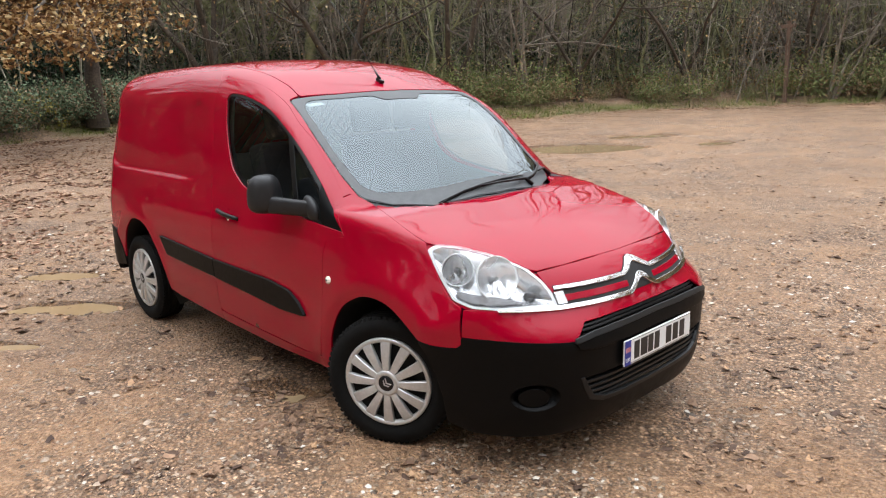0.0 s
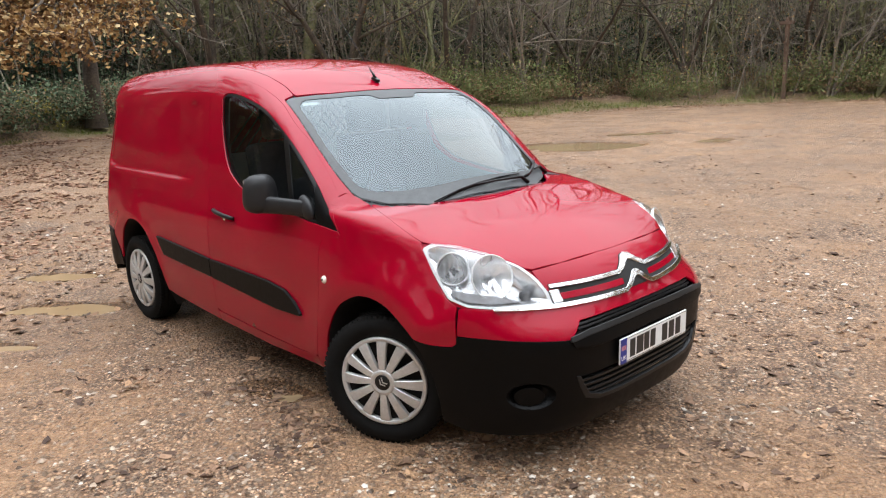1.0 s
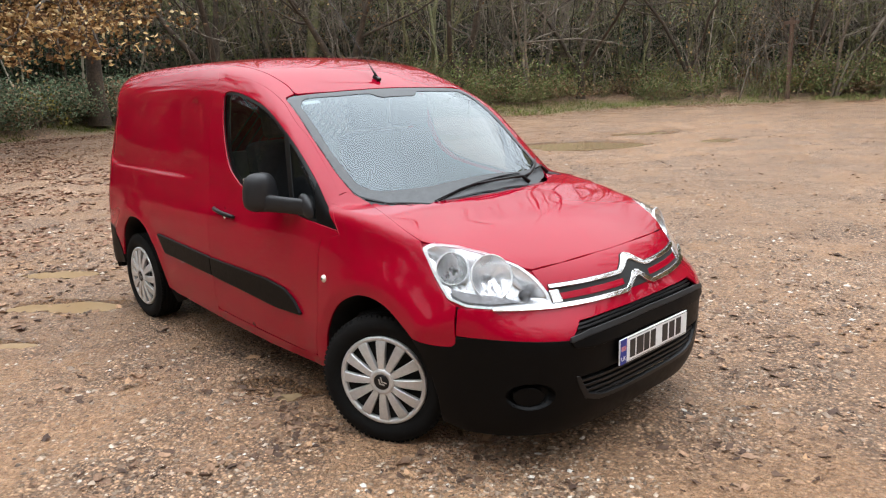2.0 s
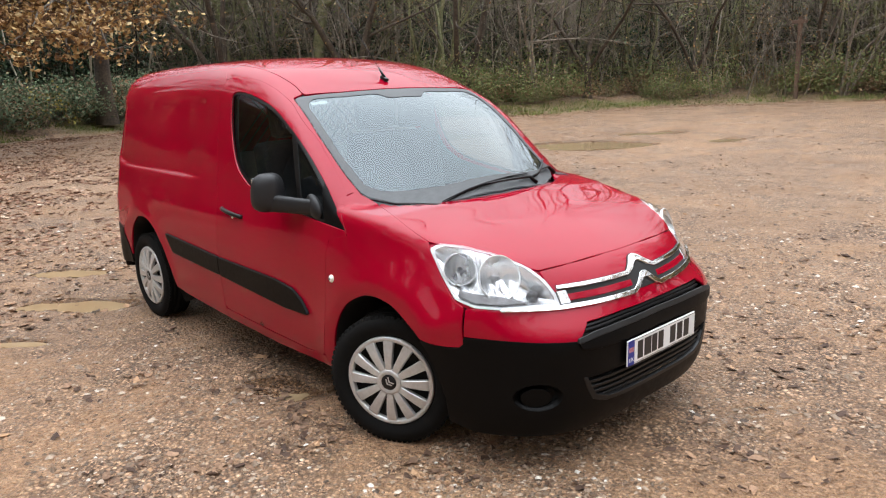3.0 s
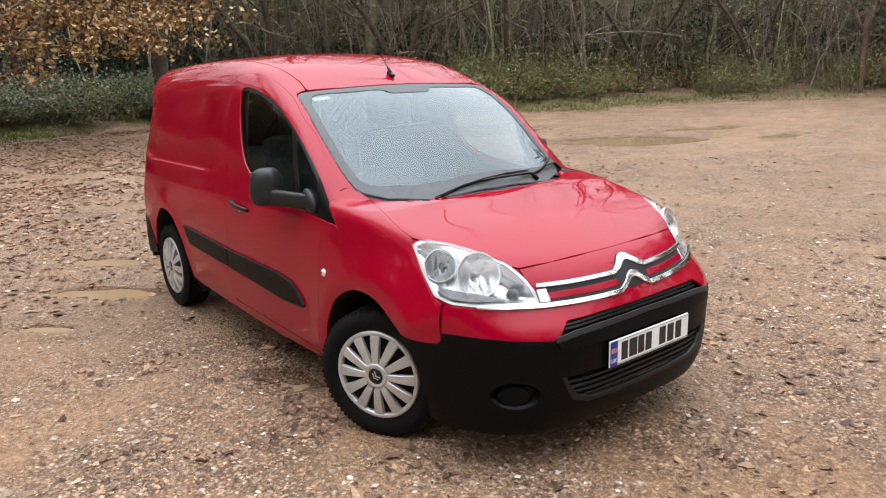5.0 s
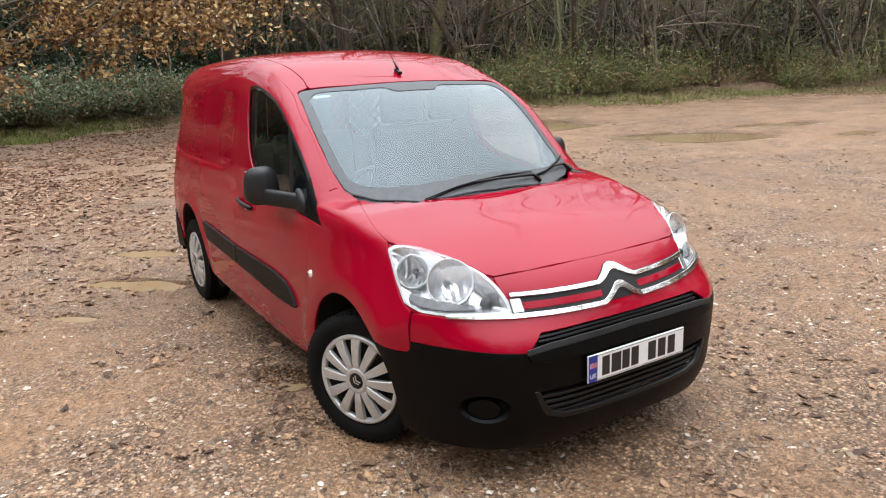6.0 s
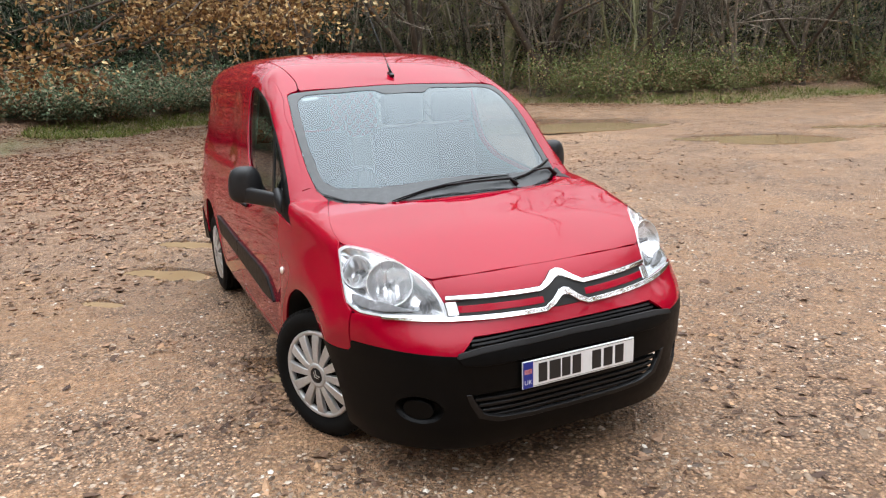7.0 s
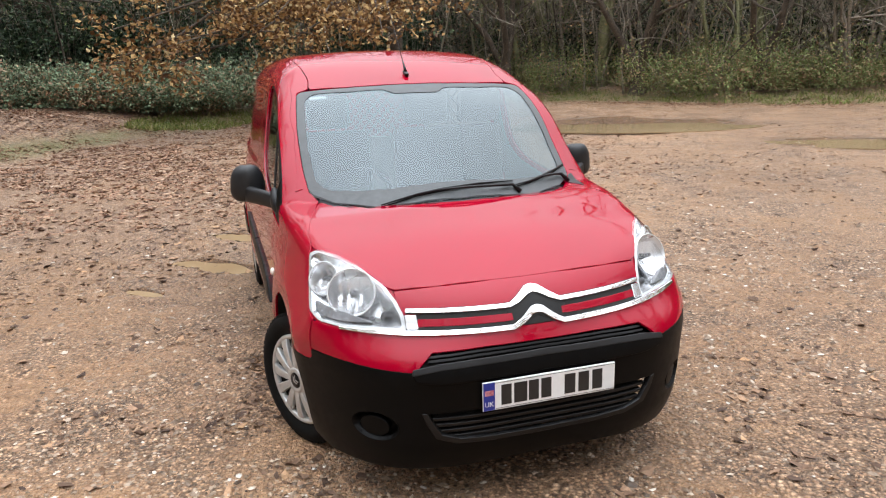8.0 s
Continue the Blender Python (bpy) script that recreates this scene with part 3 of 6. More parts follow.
    part("lamp_surround", panel(wide, NOSE_CHART, 0.03, rim=0, lift=-0.009, corner=0.012, mirror=flip, holes=[[tuple(np.array(q) - (np.array(q) - np.array((0.47, -0.66, 0.83))) * 0.02) for q in LAMP]]), PAINT, lamp)
    lens = part("lens", panel(LAMP, NOSE_CHART, 0.02, rim=0.006, lift=0.001, corner=0.012, mirror=flip), LENS, lamp)
    lens.visible_shadow = False
    # pale moulded edge just behind the lens
    inner = [tuple(np.array(q) - (np.array(q) - np.array((0.47, -0.66, 0.83))) * 0.075) for q in LAMP]
    part("lamp_edge", panel(LAMP, NOSE_CHART, 0.02, rim=0, lift=-0.0025, corner=0.012, mirror=flip, holes=[inner], hole_corner=0.018), LAMP_RIM, lamp, "pale moulded lamp edge")

# rear closing panel
part("rear_door", panel([(-3.2, 0.70, 0.62), (-3.2, 0.72, 1.0), (-3.2, 0.69, 1.4), (-3.16, 0.60, 1.62), (-3.18, 0.45, 1.66), (-3.18, 0.004, 1.68), (-3.3, 0.004, 0.62)], TAIL_CHART, 0.05, corner=0.01, lift=0.002), PAINT, van)
part("rear_door", panel([(-3.2, -0.70, 0.62), (-3.2, -0.72, 1.0), (-3.2, -0.69, 1.4), (-3.16, -0.60, 1.62), (-3.18, -0.45, 1.66), (-3.18, -0.004, 1.68), (-3.3, -0.004, 0.62)], TAIL_CHART, 0.05, corner=0.01, lift=0.002), PAINT, van)
part("rear_bumper", panel([(-3.2, 0.74, 0.61), (-3.3, 0.3, 0.61), (-3.3, -0.3, 0.61), (-3.2, -0.74, 0.61), (-3.2, -0.74, 0.34), (-3.3, -0.3, 0.34), (-3.3, 0.3, 0.34), (-3.2, 0.74, 0.34)], TAIL_CHART, 0.05, corner=0.01, lift=0.01, rim=0.03), BLACK_PLASTIC, van)

# nose: the red upper half of the front
def lid_pt(x, y):
    """The point of the upper faces at x and y."""
    p, _ = cast([(x, y, 0.55)], [(0.0, 0.0, 1.0)])
    return tuple(p[0])


UPPER_GRILLE = both([(0.827, 0.0, 0.668), (0.823, 0.222, 0.669), (0.790, 0.425, 0.662), (0.80, 0.484, 0.606), (0.84, 0.28, 0.618), (0.845, 0.0, 0.622)])
nose_line = both([lid_pt(x, y) for x, y in ((0.6415, 0.0), (0.6395, 0.12), (0.6255, 0.355), (0.597, 0.503))] + [(0.640, 0.507, 0.822), (0.690, 0.492, 0.770), (0.714, 0.489, 0.724), (0.655, 0.600, 0.725), (0.575, 0.708, 0.724), (0.490, 0.772, 0.731),
                  (0.462, 0.790, 0.728), (0.463, 0.800, 0.66), (0.463, 0.803, 0.622), (0.56, 0.747, 0.618), (0.711, 0.62, 0.607), (0.798, 0.492, 0.598), (0.80, 0.484, 0.606), (0.790, 0.425, 0.662), (0.823, 0.222, 0.669), (0.827, 0.0, 0.668)])
nose = part("nose_panel", panel(nose_line, NOSE_CHART, 0.022, corner=0.004), PAINT, van)

# lower bumper
LOWER_GRILLE = both([(0.855, 0.0, 0.442), (0.852, 0.239, 0.442), (0.815, 0.455, 0.438), (0.82, 0.41, 0.337), (0.832, 0.33, 0.314), (0.843, 0.0, 0.306)])
bumper_line = both([(0.845, 0.0, 0.618), (0.84, 0.28, 0.612), (0.80, 0.49, 0.594), (0.711, 0.62, 0.603), (0.56, 0.747, 0.614), (0.458, 0.803, 0.612), (0.456, 0.803, 0.585), (0.44, 0.815, 0.567), (0.398, 0.827, 0.562), (0.256, 0.857, 0.566),
                    (0.30, 0.85, 0.52), (0.35, 0.845, 0.44), (0.38, 0.835, 0.33), (0.385, 0.825, 0.22), (0.48, 0.78, 0.185), (0.62, 0.66, 0.180), (0.76, 0.45, 0.185), (0.80, 0.25, 0.188), (0.81, 0.0, 0.190)])
FOG = []
for k in range(20):
    a = 2 * math.pi * k / 20
    FOG.append((0.688 + 0.072 * math.cos(a), -0.620 + 0.074 * math.cos(a), 0.372 + 0.060 * math.sin(a)))
FOG_CAP = [(0.682 + (x - 0.688) * 0.60, -0.626 + (y + 0.620) * 0.60, 0.366 + (z - 0.372) * 0.66) for x, y, z in FOG]
bumper = part("front_bumper", panel(bumper_line, NOSE_CHART, 0.024, corner=0.006, rim=0.02, holes=[LOWER_GRILLE, FOG, [(x, -y, z) for x, y, z in FOG]], hole_corner=0.006), BLACK_PLASTIC, van, "black grained plastic lower bumper")
part("lower_grille_back", panel(LOWER_GRILLE, NOSE_CHART, 0.04, rim=0, lift=-0.045, corner=0.01), DARK, bumper)
part("upper_grille_back", panel(UPPER_GRILLE, NOSE_CHART, 0.04, rim=0, lift=-0.04, corner=0.01), DARK, bumper)


# ---- the van's fittings ----
def nose_pt(y, z):
    p, _ = cast([(0.0, y, z)], [(1.0, 0.0, 0.0)])
    return tuple(p[0])


def nose_strip(upper, lower, **kw):
    """A sheet between two (y, z) lines on the front."""
    return panel([nose_pt(y, z) for y, z in upper] + [nose_pt(y, z) for y, z in reversed(lower)], NOSE_CHART, **kw)


def mirrored(half):
    return [(-y, z) for y, z in half[:0:-1]] + list(half) if half[0][0] == 0 else [(-y, z) for y, z in half[::-1]] + list(half)


# slot between the chrome bars, its red blade, and the two chrome bars with their chevrons
part("grille_slot", nose_strip(mirrored([(0.08, 0.774), (0.30, 0.774), (0.484, 0.772)]), mirrored([(0.08, 0.716), (0.30, 0.716), (0.484, 0.714)]), step=0.03, lift=0.003, corner=0.003, rim=0.004), DARK, nose, "dark slot between chrome bars")
for s in (-1, 1):
    part("grille_blade", nose_strip([(s * 0.10, 0.757), (s * 0.30, 0.757), (s * 0.44, 0.757)], [(s * 0.10, 0.736), (s * 0.30, 0.736), (s * 0.44, 0.736)], step=0.02, lift=0.006, corner=0.002, rim=0.008), PAINT, nose, "red blade in the grille")
    part("grille_end", nose_strip([(s * 0.446, 0.772), (s * 0.482, 0.771)], [(s * 0.444, 0.728), (s * 0.482, 0.728)], step=0.02, lift=0.008, corner=0.004, rim=0.008), LAMP_SHELL, nose)
top_up = mirrored([(0.0, 0.836), (0.025, 0.831), (0.062, 0.808), (0.100, 0.788), (0.20, 0.788), (0.35, 0.789), (0.476, 0.791)])
top_low = mirrored([(0.0, 0.815), (0.022, 0.810), (0.061, 0.790), (0.102, 0.7770), (0.20, 0.7772), (0.35, 0.7785), (0.478, 0.782)])
# added dark sheet behind the upper bar, drawing the shadow round its edges
part("bar_shadow_gap", nose_strip([(y, z + 0.0035) for y, z in top_up], [(y, z - 0.0035) for y, z in top_low], step=0.02, lift=0.005, corner=0.003, rim=0.005), DARK, nose)
part("chrome_bar", nose_strip(top_up, top_low, step=0.012, lift=0.012, corner=0.003, rim=0.012), CHROME, nose, "upper chrome bar with chevron")
low_up = mirrored([(0.0, 0.774), (0.022, 0.769), (0.060, 0.740), (0.100, 0.7185), (0.20, 0.7185), (0.35, 0.7190), (0.49, 0.7205), (0.60, 0.7235), (0.705, 0.7280)])
low_low = mirrored([(0.0, 0.752), (0.020, 0.748), (0.057, 0.722), (0.099, 0.7045), (0.20, 0.7045), (0.35, 0.7055), (0.49, 0.7075), (0.60, 0.713), (0.705, 0.7225)])
part("chrome_bar", nose_strip(low_up, low_low, step=0.012, lift=0.012, corner=0.003, rim=0.012), CHROME, nose, "lower chrome bar with chevron")
part("chevron_back", nose_strip(mirrored([(0.0, 0.812), (0.06, 0.785), (0.115, 0.768)]), mirrored([(0.0, 0.745), (0.06, 0.718), (0.115, 0.716)]), step=0.02, lift=0.005, corner=0.003, rim=0.008), DARK, nose)

# bumper step, upper and lower slats, number plate
part("bumper_step", nose_strip(mirrored([(0.0, 0.622), (0.28, 0.618), (0.40, 0.612), (0.492, 0.596)]), mirrored([(0.0, 0.562), (0.28, 0.558), (0.40, 0.556), (0.480, 0.566)]), step=0.02, lift=0.012, corner=0.006, rim=0.02), BLACK_PLASTIC, bumper)
part("bumper_step_top", nose_strip(mirrored([(0.0, 0.630), (0.28, 0.626), (0.40, 0.620), (0.488, 0.604)]), mirrored([(0.0, 0.612), (0.28, 0.608), (0.40, 0.602), (0.493, 0.588)]), step=0.015, lift=0.0145, corner=0.004, rim=0.014), MIRROR_PLASTIC, bumper)
for z in (0.640, 0.655):
    part("upper_slat", nose_strip(mirrored([(0.0, z + 0.003), (0.25, z + 0.003), (0.43, z - 0.004)]), mirrored([(0.0, z - 0.003), (0.25, z - 0.003), (0.432, z - 0.010)]), step=0.03, lift=-0.016, corner=0.001, rim=0.02), GLOSS_BLACK, bumper)
for z, w in ((0.332, 0.37), (0.357, 0.40), (0.382, 0.415), (0.407, 0.43)):
    part("lower_slat", nose_strip(mirrored([(0.0, z + 0.004), (0.25, z + 0.004), (w, z + 0.004)]), mirrored([(0.0, z - 0.004), (0.25, z - 0.004), (w, z - 0.004)]), step=0.03, lift=-0.012, corner=0.001, rim=0.02), GLOSS_BLACK, bumper)
frame_up = mirrored([(0.0, 0.318), (0.20, 0.320), (0.33, 0.327), (0.40, 0.350), (0.432, 0.40), (0.45, 0.436)])
frame_low = mirrored([(0.0, 0.303), (0.20, 0.305), (0.34, 0.312), (0.418, 0.338), (0.450, 0.395), (0.465, 0.438)])
part("lower_grille_lip", nose_strip(frame_up, frame_low, step=0.012, lift=0.003, corner=0.002, rim=0.02), GLOSS_BLACK, bumper)
for s in (-1, 1):
    side = [(x, s * abs(y), z) for x, y, z in FOG]
    part("fog_lamp_recess", panel(side, NOSE_CHART, 0.008, rim=0, lift=-0.002, corner=0.004, bowl=0.034, bowl_width=0.022), BLACK_PLASTIC, bumper, "round moulded recess in the bumper")
    part("fog_lamp_cap", panel([(x, s * abs(y), z) for x, y, z in FOG_CAP], NOSE_CHART, 0.010, rim=0.024, lift=-0.012, corner=0.004), BLACK_PLASTIC, bumper, "blanking cap in place of a fog lamp")

px = nose_pt(0, 0.49)[0] + 0.017
plate = part("number_plate", box((0.008, 0.520, 0.111), (px, 0.003, 0.493), 0.003), WHITE_PLATE, bumper, "white plate with dark bars and blue band")
part("plate_band", box((0.0012, 0.044, 0.107), (px + 0.0046, -0.233, 0.493)), PLATE_BLUE, plate)
for k, (y, w) in enumerate([(-0.182, 0.040), (-0.126, 0.052), (-0.074, 0.040), (-0.024, 0.040), (0.068, 0.042), (0.122, 0.042), (0.176, 0.040)]):
    part("plate_bar", box((0.0012, w, 0.078), (px + 0.0046, y + 0.016, 0.493), 0.0005), INK, plate)
for dz in (-0.0535, 0.0535):
    part("plate_border", box((0.001, 0.470, 0.0016), (px + 0.0045, 0.026, 0.493 + dz * 0.93)), INK, plate)
part("band_flag", box((0.0008, 0.034, 0.020), (px + 0.0054, -0.233, 0.507)), plain("flag_red", (0.35, 0.03, 0.05), (0.55, 0.30, 0.35), 0.4, scale=150), plate)
code = bpy.data.curves.new("country_code", "FONT")
code.body, code.size, code.extrude, code.align_x = "UK", 0.026, 0.0004, "CENTER"
code.materials.append(WHITE_INK)
code_ob = new("country_code", code)
code_ob.matrix_world = Matrix.Translation((px + 0.0056, -0.233, 0.455)) @ Euler((radians(90), 0, radians(90))).to_matrix().to_4x4()
code_ob.parent = plate


# wheels
def make_wheel(m, name):
    wheel = new(name)
    wheel.parent = van
    wheel.matrix_world = m
    tagged(wheel, "black tyre with silver multi-spoke wheel cover")
    # outward is -y
    tyre_profile = [(0.200, 0.060), (0.215, 0.082), (0.245, 0.096), (0.275, 0.094), (0.294, 0.080), (0.302, 0.066)]
    tread = []
    for h in (0.050, 0.020, -0.020, -0.050):
        tread += [(0.3035, h + 0.005), (0.297, h + 0.004), (0.297, h - 0.004), (0.3035, h - 0.005)]
    prof = tyre_profile + tread + [(r, -h) for r, h in reversed(tyre_profile)]
    part("tyre", lathe(prof, 72), RUBBER, wheel)
    blocks = bmesh.new()
    for k in range(72):
        a = 2 * math.pi * k / 72
        for h in (0.068, -0.068):
            b = box((0.017, 0.026, 0.016), (0, 0, 0), 0.002, segments=1)
            b2 = moved(b, Matrix.Rotation(a, 4, "Y") @ Matrix.Translation((0.0, h, 0.2935)) @ Matrix.Rotation(radians(22 if h > 0 else -22), 4, "X"))
            me = bpy.data.meshes.new("tmp")
            b2.to_mesh(me)
            b2.free()
            blocks.from_mesh(me)
            bpy.data.meshes.remove(me)
    tagged(part("tyre_tread", blocks, RUBBER, wheel), kind="stuff")
    part("rim_back", lathe([(0.0, -0.035), (0.06, -0.035), (0.17, -0.045), (0.196, -0.060), (0.202, -0.080)], 48), DARK, wheel)
    ring = lathe([(0.208, -0.072), (0.209, -0.084), (0.204, -0.090), (0.192, -0.088), (0.186, -0.082), (0.186, -0.066)], 72)
    cover = part("wheel_cover", ring, SILVER, wheel, "silver plastic wheel cover")
    part("hub", lathe([(0.062, -0.060), (0.062, -0.094), (0.056, -0.102), (0.040, -0.104), (0.037, -0.100), (0.0, -0.100)], 48), SILVER, cover)
    part("centre_cap", lathe([(0.0365, -0.1000), (0.034, -0.1035), (0.0, -0.1040)], 40), GLOSS_BLACK, cover, "dark centre cap with silver chevrons")
    for dx in (-0.004, 0.010):
        chev = joined(moved(box((0.026, 0.002, 0.005)), Matrix.Translation((dx, -0.1046, -0.0085)) @ Matrix.Rotation(radians(58), 4, "Y")),
                      moved(box((0.026, 0.002, 0.005)), Matrix.Translation((dx, -0.1046, 0.0085)) @ Matrix.Rotation(radians(122), 4, "Y")))
        part("cap_chevron", moved(chev, Matrix.Rotation(radians(-45), 4, "Y")), SILVER, cover)
    count = 12
    spoke_me = None
    for k in range(count):
        a = 2 * math.pi * k / count
        if spoke_me is None:
            bm = bmesh.new()
            rows = []
            for r, w, h, th in ((0.050, 0.0150, -0.098, 0.02), (0.090, 0.0175, -0.100, 0.02), (0.140, 0.0212, -0.097, 0.02), (0.178, 0.0242, -0.091, 0.018), (0.197, 0.0256, -0.084, 0.014)):
                rows.append([bm.verts.new((x, y, r)) for x, y in ((-w, h + th), (-w, h + 0.003), (-w + 0.003, h), (w - 0.003, h), (w, h + 0.003), (w, h + th))])
            for p, q in zip(rows, rows[1:]):
                for i in range(5):
                    bm.faces.new((p[i], p[i + 1], q[i + 1], q[i]))
            bmesh.ops.recalc_face_normals(bm, faces=bm.faces)
            spoke = part("spoke", bm, SILVER, cover)
            spoke_me = spoke.data
        else:
            spoke = new("spoke", spoke_me)
            spoke.parent = cover
        spoke.matrix_local = Matrix.Rotation(a, 4, "Y")
    return wheel


def wheel_pose(x, y, steer, flip):
    return Matrix.Translation((x, y, 0.300)) @ Matrix.Rotation(radians(steer + (180 if flip else 0)), 4, "Z")


STEER = 27.0
make_wheel(wheel_pose(-0.040, -0.745, STEER, False), "wheel")
make_wheel(wheel_pose(-0.040, 0.745, STEER, True), "wheel")
make_wheel(wheel_pose(-2.728, -0.752, 0, False), "wheel")
make_wheel(wheel_pose(-2.728, 0.752, 0, True), "wheel")

# underside, arch liners
part("underbody", joined(box((1.75, 1.50, 0.20), (-1.30, 0, 0.36), 0.03), box((0.9, 0.95, 0.25), (0.10, 0, 0.37), 0.03), box((1.1, 0.95, 0.25), (-2.75, 0, 0.42), 0.03), box((0.22, 0.8, 0.2), (0.60, 0, 0.36), 0.03)), DARK, van)
for arch in (ARCH_F, ARCH_R):
    for s in (-1, 1):
        line = arch + [(arch[-1][0], 0.20)]
        line = [(line[0][0] + (0.10 if arch is ARCH_F else 0.0), 0.20)] + ([(arch[0][0] + 0.11, 0.40), (arch[0][0] + 0.06, 0.50)] if arch is ARCH_F else []) + line
        p, nn = cast([(x, 0, z) for x, z in line], [(0, s, 0)] * len(line))
        rim_pts = p - nn * 0.004
        bm = bmesh.new()
        rows = [[bm.verts.new((q[0], s * 0.44, q[2] + 0.01)), bm.verts.new((q[0], s * 0.70, q[2] + 0.012)), bm.verts.new(tuple(q))] for q in rim_pts]
        for a, b in zip(rows, rows[1:]):
            for i in range(2):
                bm.faces.new((a[i], a[i + 1], b[i + 1], b[i])).smooth = True
        bm.faces.new([r[0] for r in rows])
        part("arch_liner", bm, DARK, van)

# door mirrors, handles, side repeaters
for s in (-1, 1):
    door_ob = [o for o in van.children if o.name.startswith("front_door")][0 if s < 0 else 1]
    bm = bmesh.new()
    bmesh.ops.create_uvsphere(bm, u_segments=40, v_segments=28, radius=1.0)
    for v in bm.verts:
        x, y, z = v.co
        k = (abs(x) ** 3.2 + abs(y) ** 3.2 + abs(z) ** 3.2) ** (1 / 3.2)
        x, y, z = x / k, y / k, z / k
        depth = 0.062 if x > 0 else 0.050
        wide = 0.086 * (1.0 + 0.10 * (-z)) * (1 - 0.10 * max(z, 0) ** 2)
        v.co = (-0.745 + depth * x * (1 - 0.22 * abs(y) ** 2) - 0.02 * abs(y), s * (0.928 + wide * y), 1.096 + 0.094 * z)
    for f in bm.faces:
        f.smooth = True
    housing = part("mirror_housing", bm, MIRROR_PLASTIC, door_ob, "black plastic door mirror housing")
    part("mirror_glass", box((0.004, 0.13, 0.125), (-0.798, s * 0.928, 1.105), 0.001), CHROME, housing)
    # lower shell and the foot that joins the mirror to its sail
    shell = bmesh.new()
    rows = []
    for t in np.linspace(0, 1, 12):
        x = -0.742 + 0.177 * t + 0.02 * t * t
        y = 0.950 - 0.130 * t
        z = 1.050 - 0.022 * t
        hx, hz = 0.050 - 0.008 * t, 0.046 - 0.014 * t + 0.008 * t * t
        rows.append([shell.verts.new((x + hx * math.copysign(abs(math.cos(a)) ** 0.7, math.cos(a)), s * y, z + hz * math.copysign(abs(math.sin(a)) ** 0.7, math.sin(a)))) for a in np.linspace(0, 2 * math.pi, 20, endpoint=False)])
    for p, q in zip(rows, rows[1:]):
        for i in range(20):
            f = shell.faces.new((p[i], p[(i + 1) % 20], q[(i + 1) % 20], q[i]))
            f.smooth = True
    shell.faces.new(rows[0])
    shell.faces.new(rows[-1][::-1])
    bmesh.ops.recalc_face_normals(shell, faces=shell.faces)
    part("mirror_arm", shell, MIRROR_PLASTIC, housing)
    foot = bmesh.new()
    bmesh.ops.create_uvsphere(foot, u_segments=24, v_segments=16, radius=1.0)
    for v in foot.verts:
        v.co = (-0.535 + 0.052 * v.co.x - 0.025 * v.co.z, s * (0.812 + 0.028 * v.co.y), 1.030 + 0.062 * v.co.z)
    for f in foot.faces:
        f.smooth = True
    part("mirror_foot", foot, MIRROR_PLASTIC, housing)
    # handle
    pts = []
    for t in np.linspace(0, 1, 10):
        x = -1.462 + 0.245 * t
        z = 0.930 - 0.026 * t
        p, nn = cast([(x, 0, z)], [(0, s, 0)])
        out = 0.004 + 0.026 * math.sin(math.pi * t) ** 0.6
        pts.append(tuple(p[0] + nn[0] * out))
    part("door_handle", tube(pts, [0.008] + [0.0125] * 8 + [0.010], 10), GLOSS_BLACK, door_ob, "dark grey door handle")
    part("handle_recess", panel([(-1.43, 0.955), (-1.27, 0.94), (-1.25, 0.90), (-1.41, 0.895)], flank_chart(s), 0.015, rim=0, lift=0.0015, corner=0.03, bowl=0.0, bowl_width=0.02), PAINT, door_ob)
    p, nn = cast([(-1.335, 0, 0.893)], [(0, s, 0)])
    part("door_lock", moved(lathe([(0.0, 0.004), (0.010, 0.004), (0.012, 0.0)], 20, "z"), Matrix.Translation(p[0]) @ Vector(nn[0]).to_track_quat("Z", "Y").to_matrix().to_4x4()), CHROME_DIM, door_ob)
    wing_ob = [o for o in van.children if o.name.startswith("front_wing")][0 if s < 0 else 1]
    p, nn = cast([(-0.345, 0, 0.722)], [(0, s, 0)])
    m = Matrix.Translation(p[0]) @ Vector(nn[0]).to_track_quat("Z", "Y").to_matrix().to_4x4()
    rep = part("side_repeater", moved(lathe([(0.019, 0.0), (0.018, 0.005), (0.011, 0.011), (0.0, 0.013)], 24, "z"), m), AMBER, wing_ob, "round clear side repeater")
    part("repeater_core", moved(lathe([(0.006, 0.0125), (0.005, 0.0145), (0.0, 0.015)], 16, "z"), m), DARK, rep)

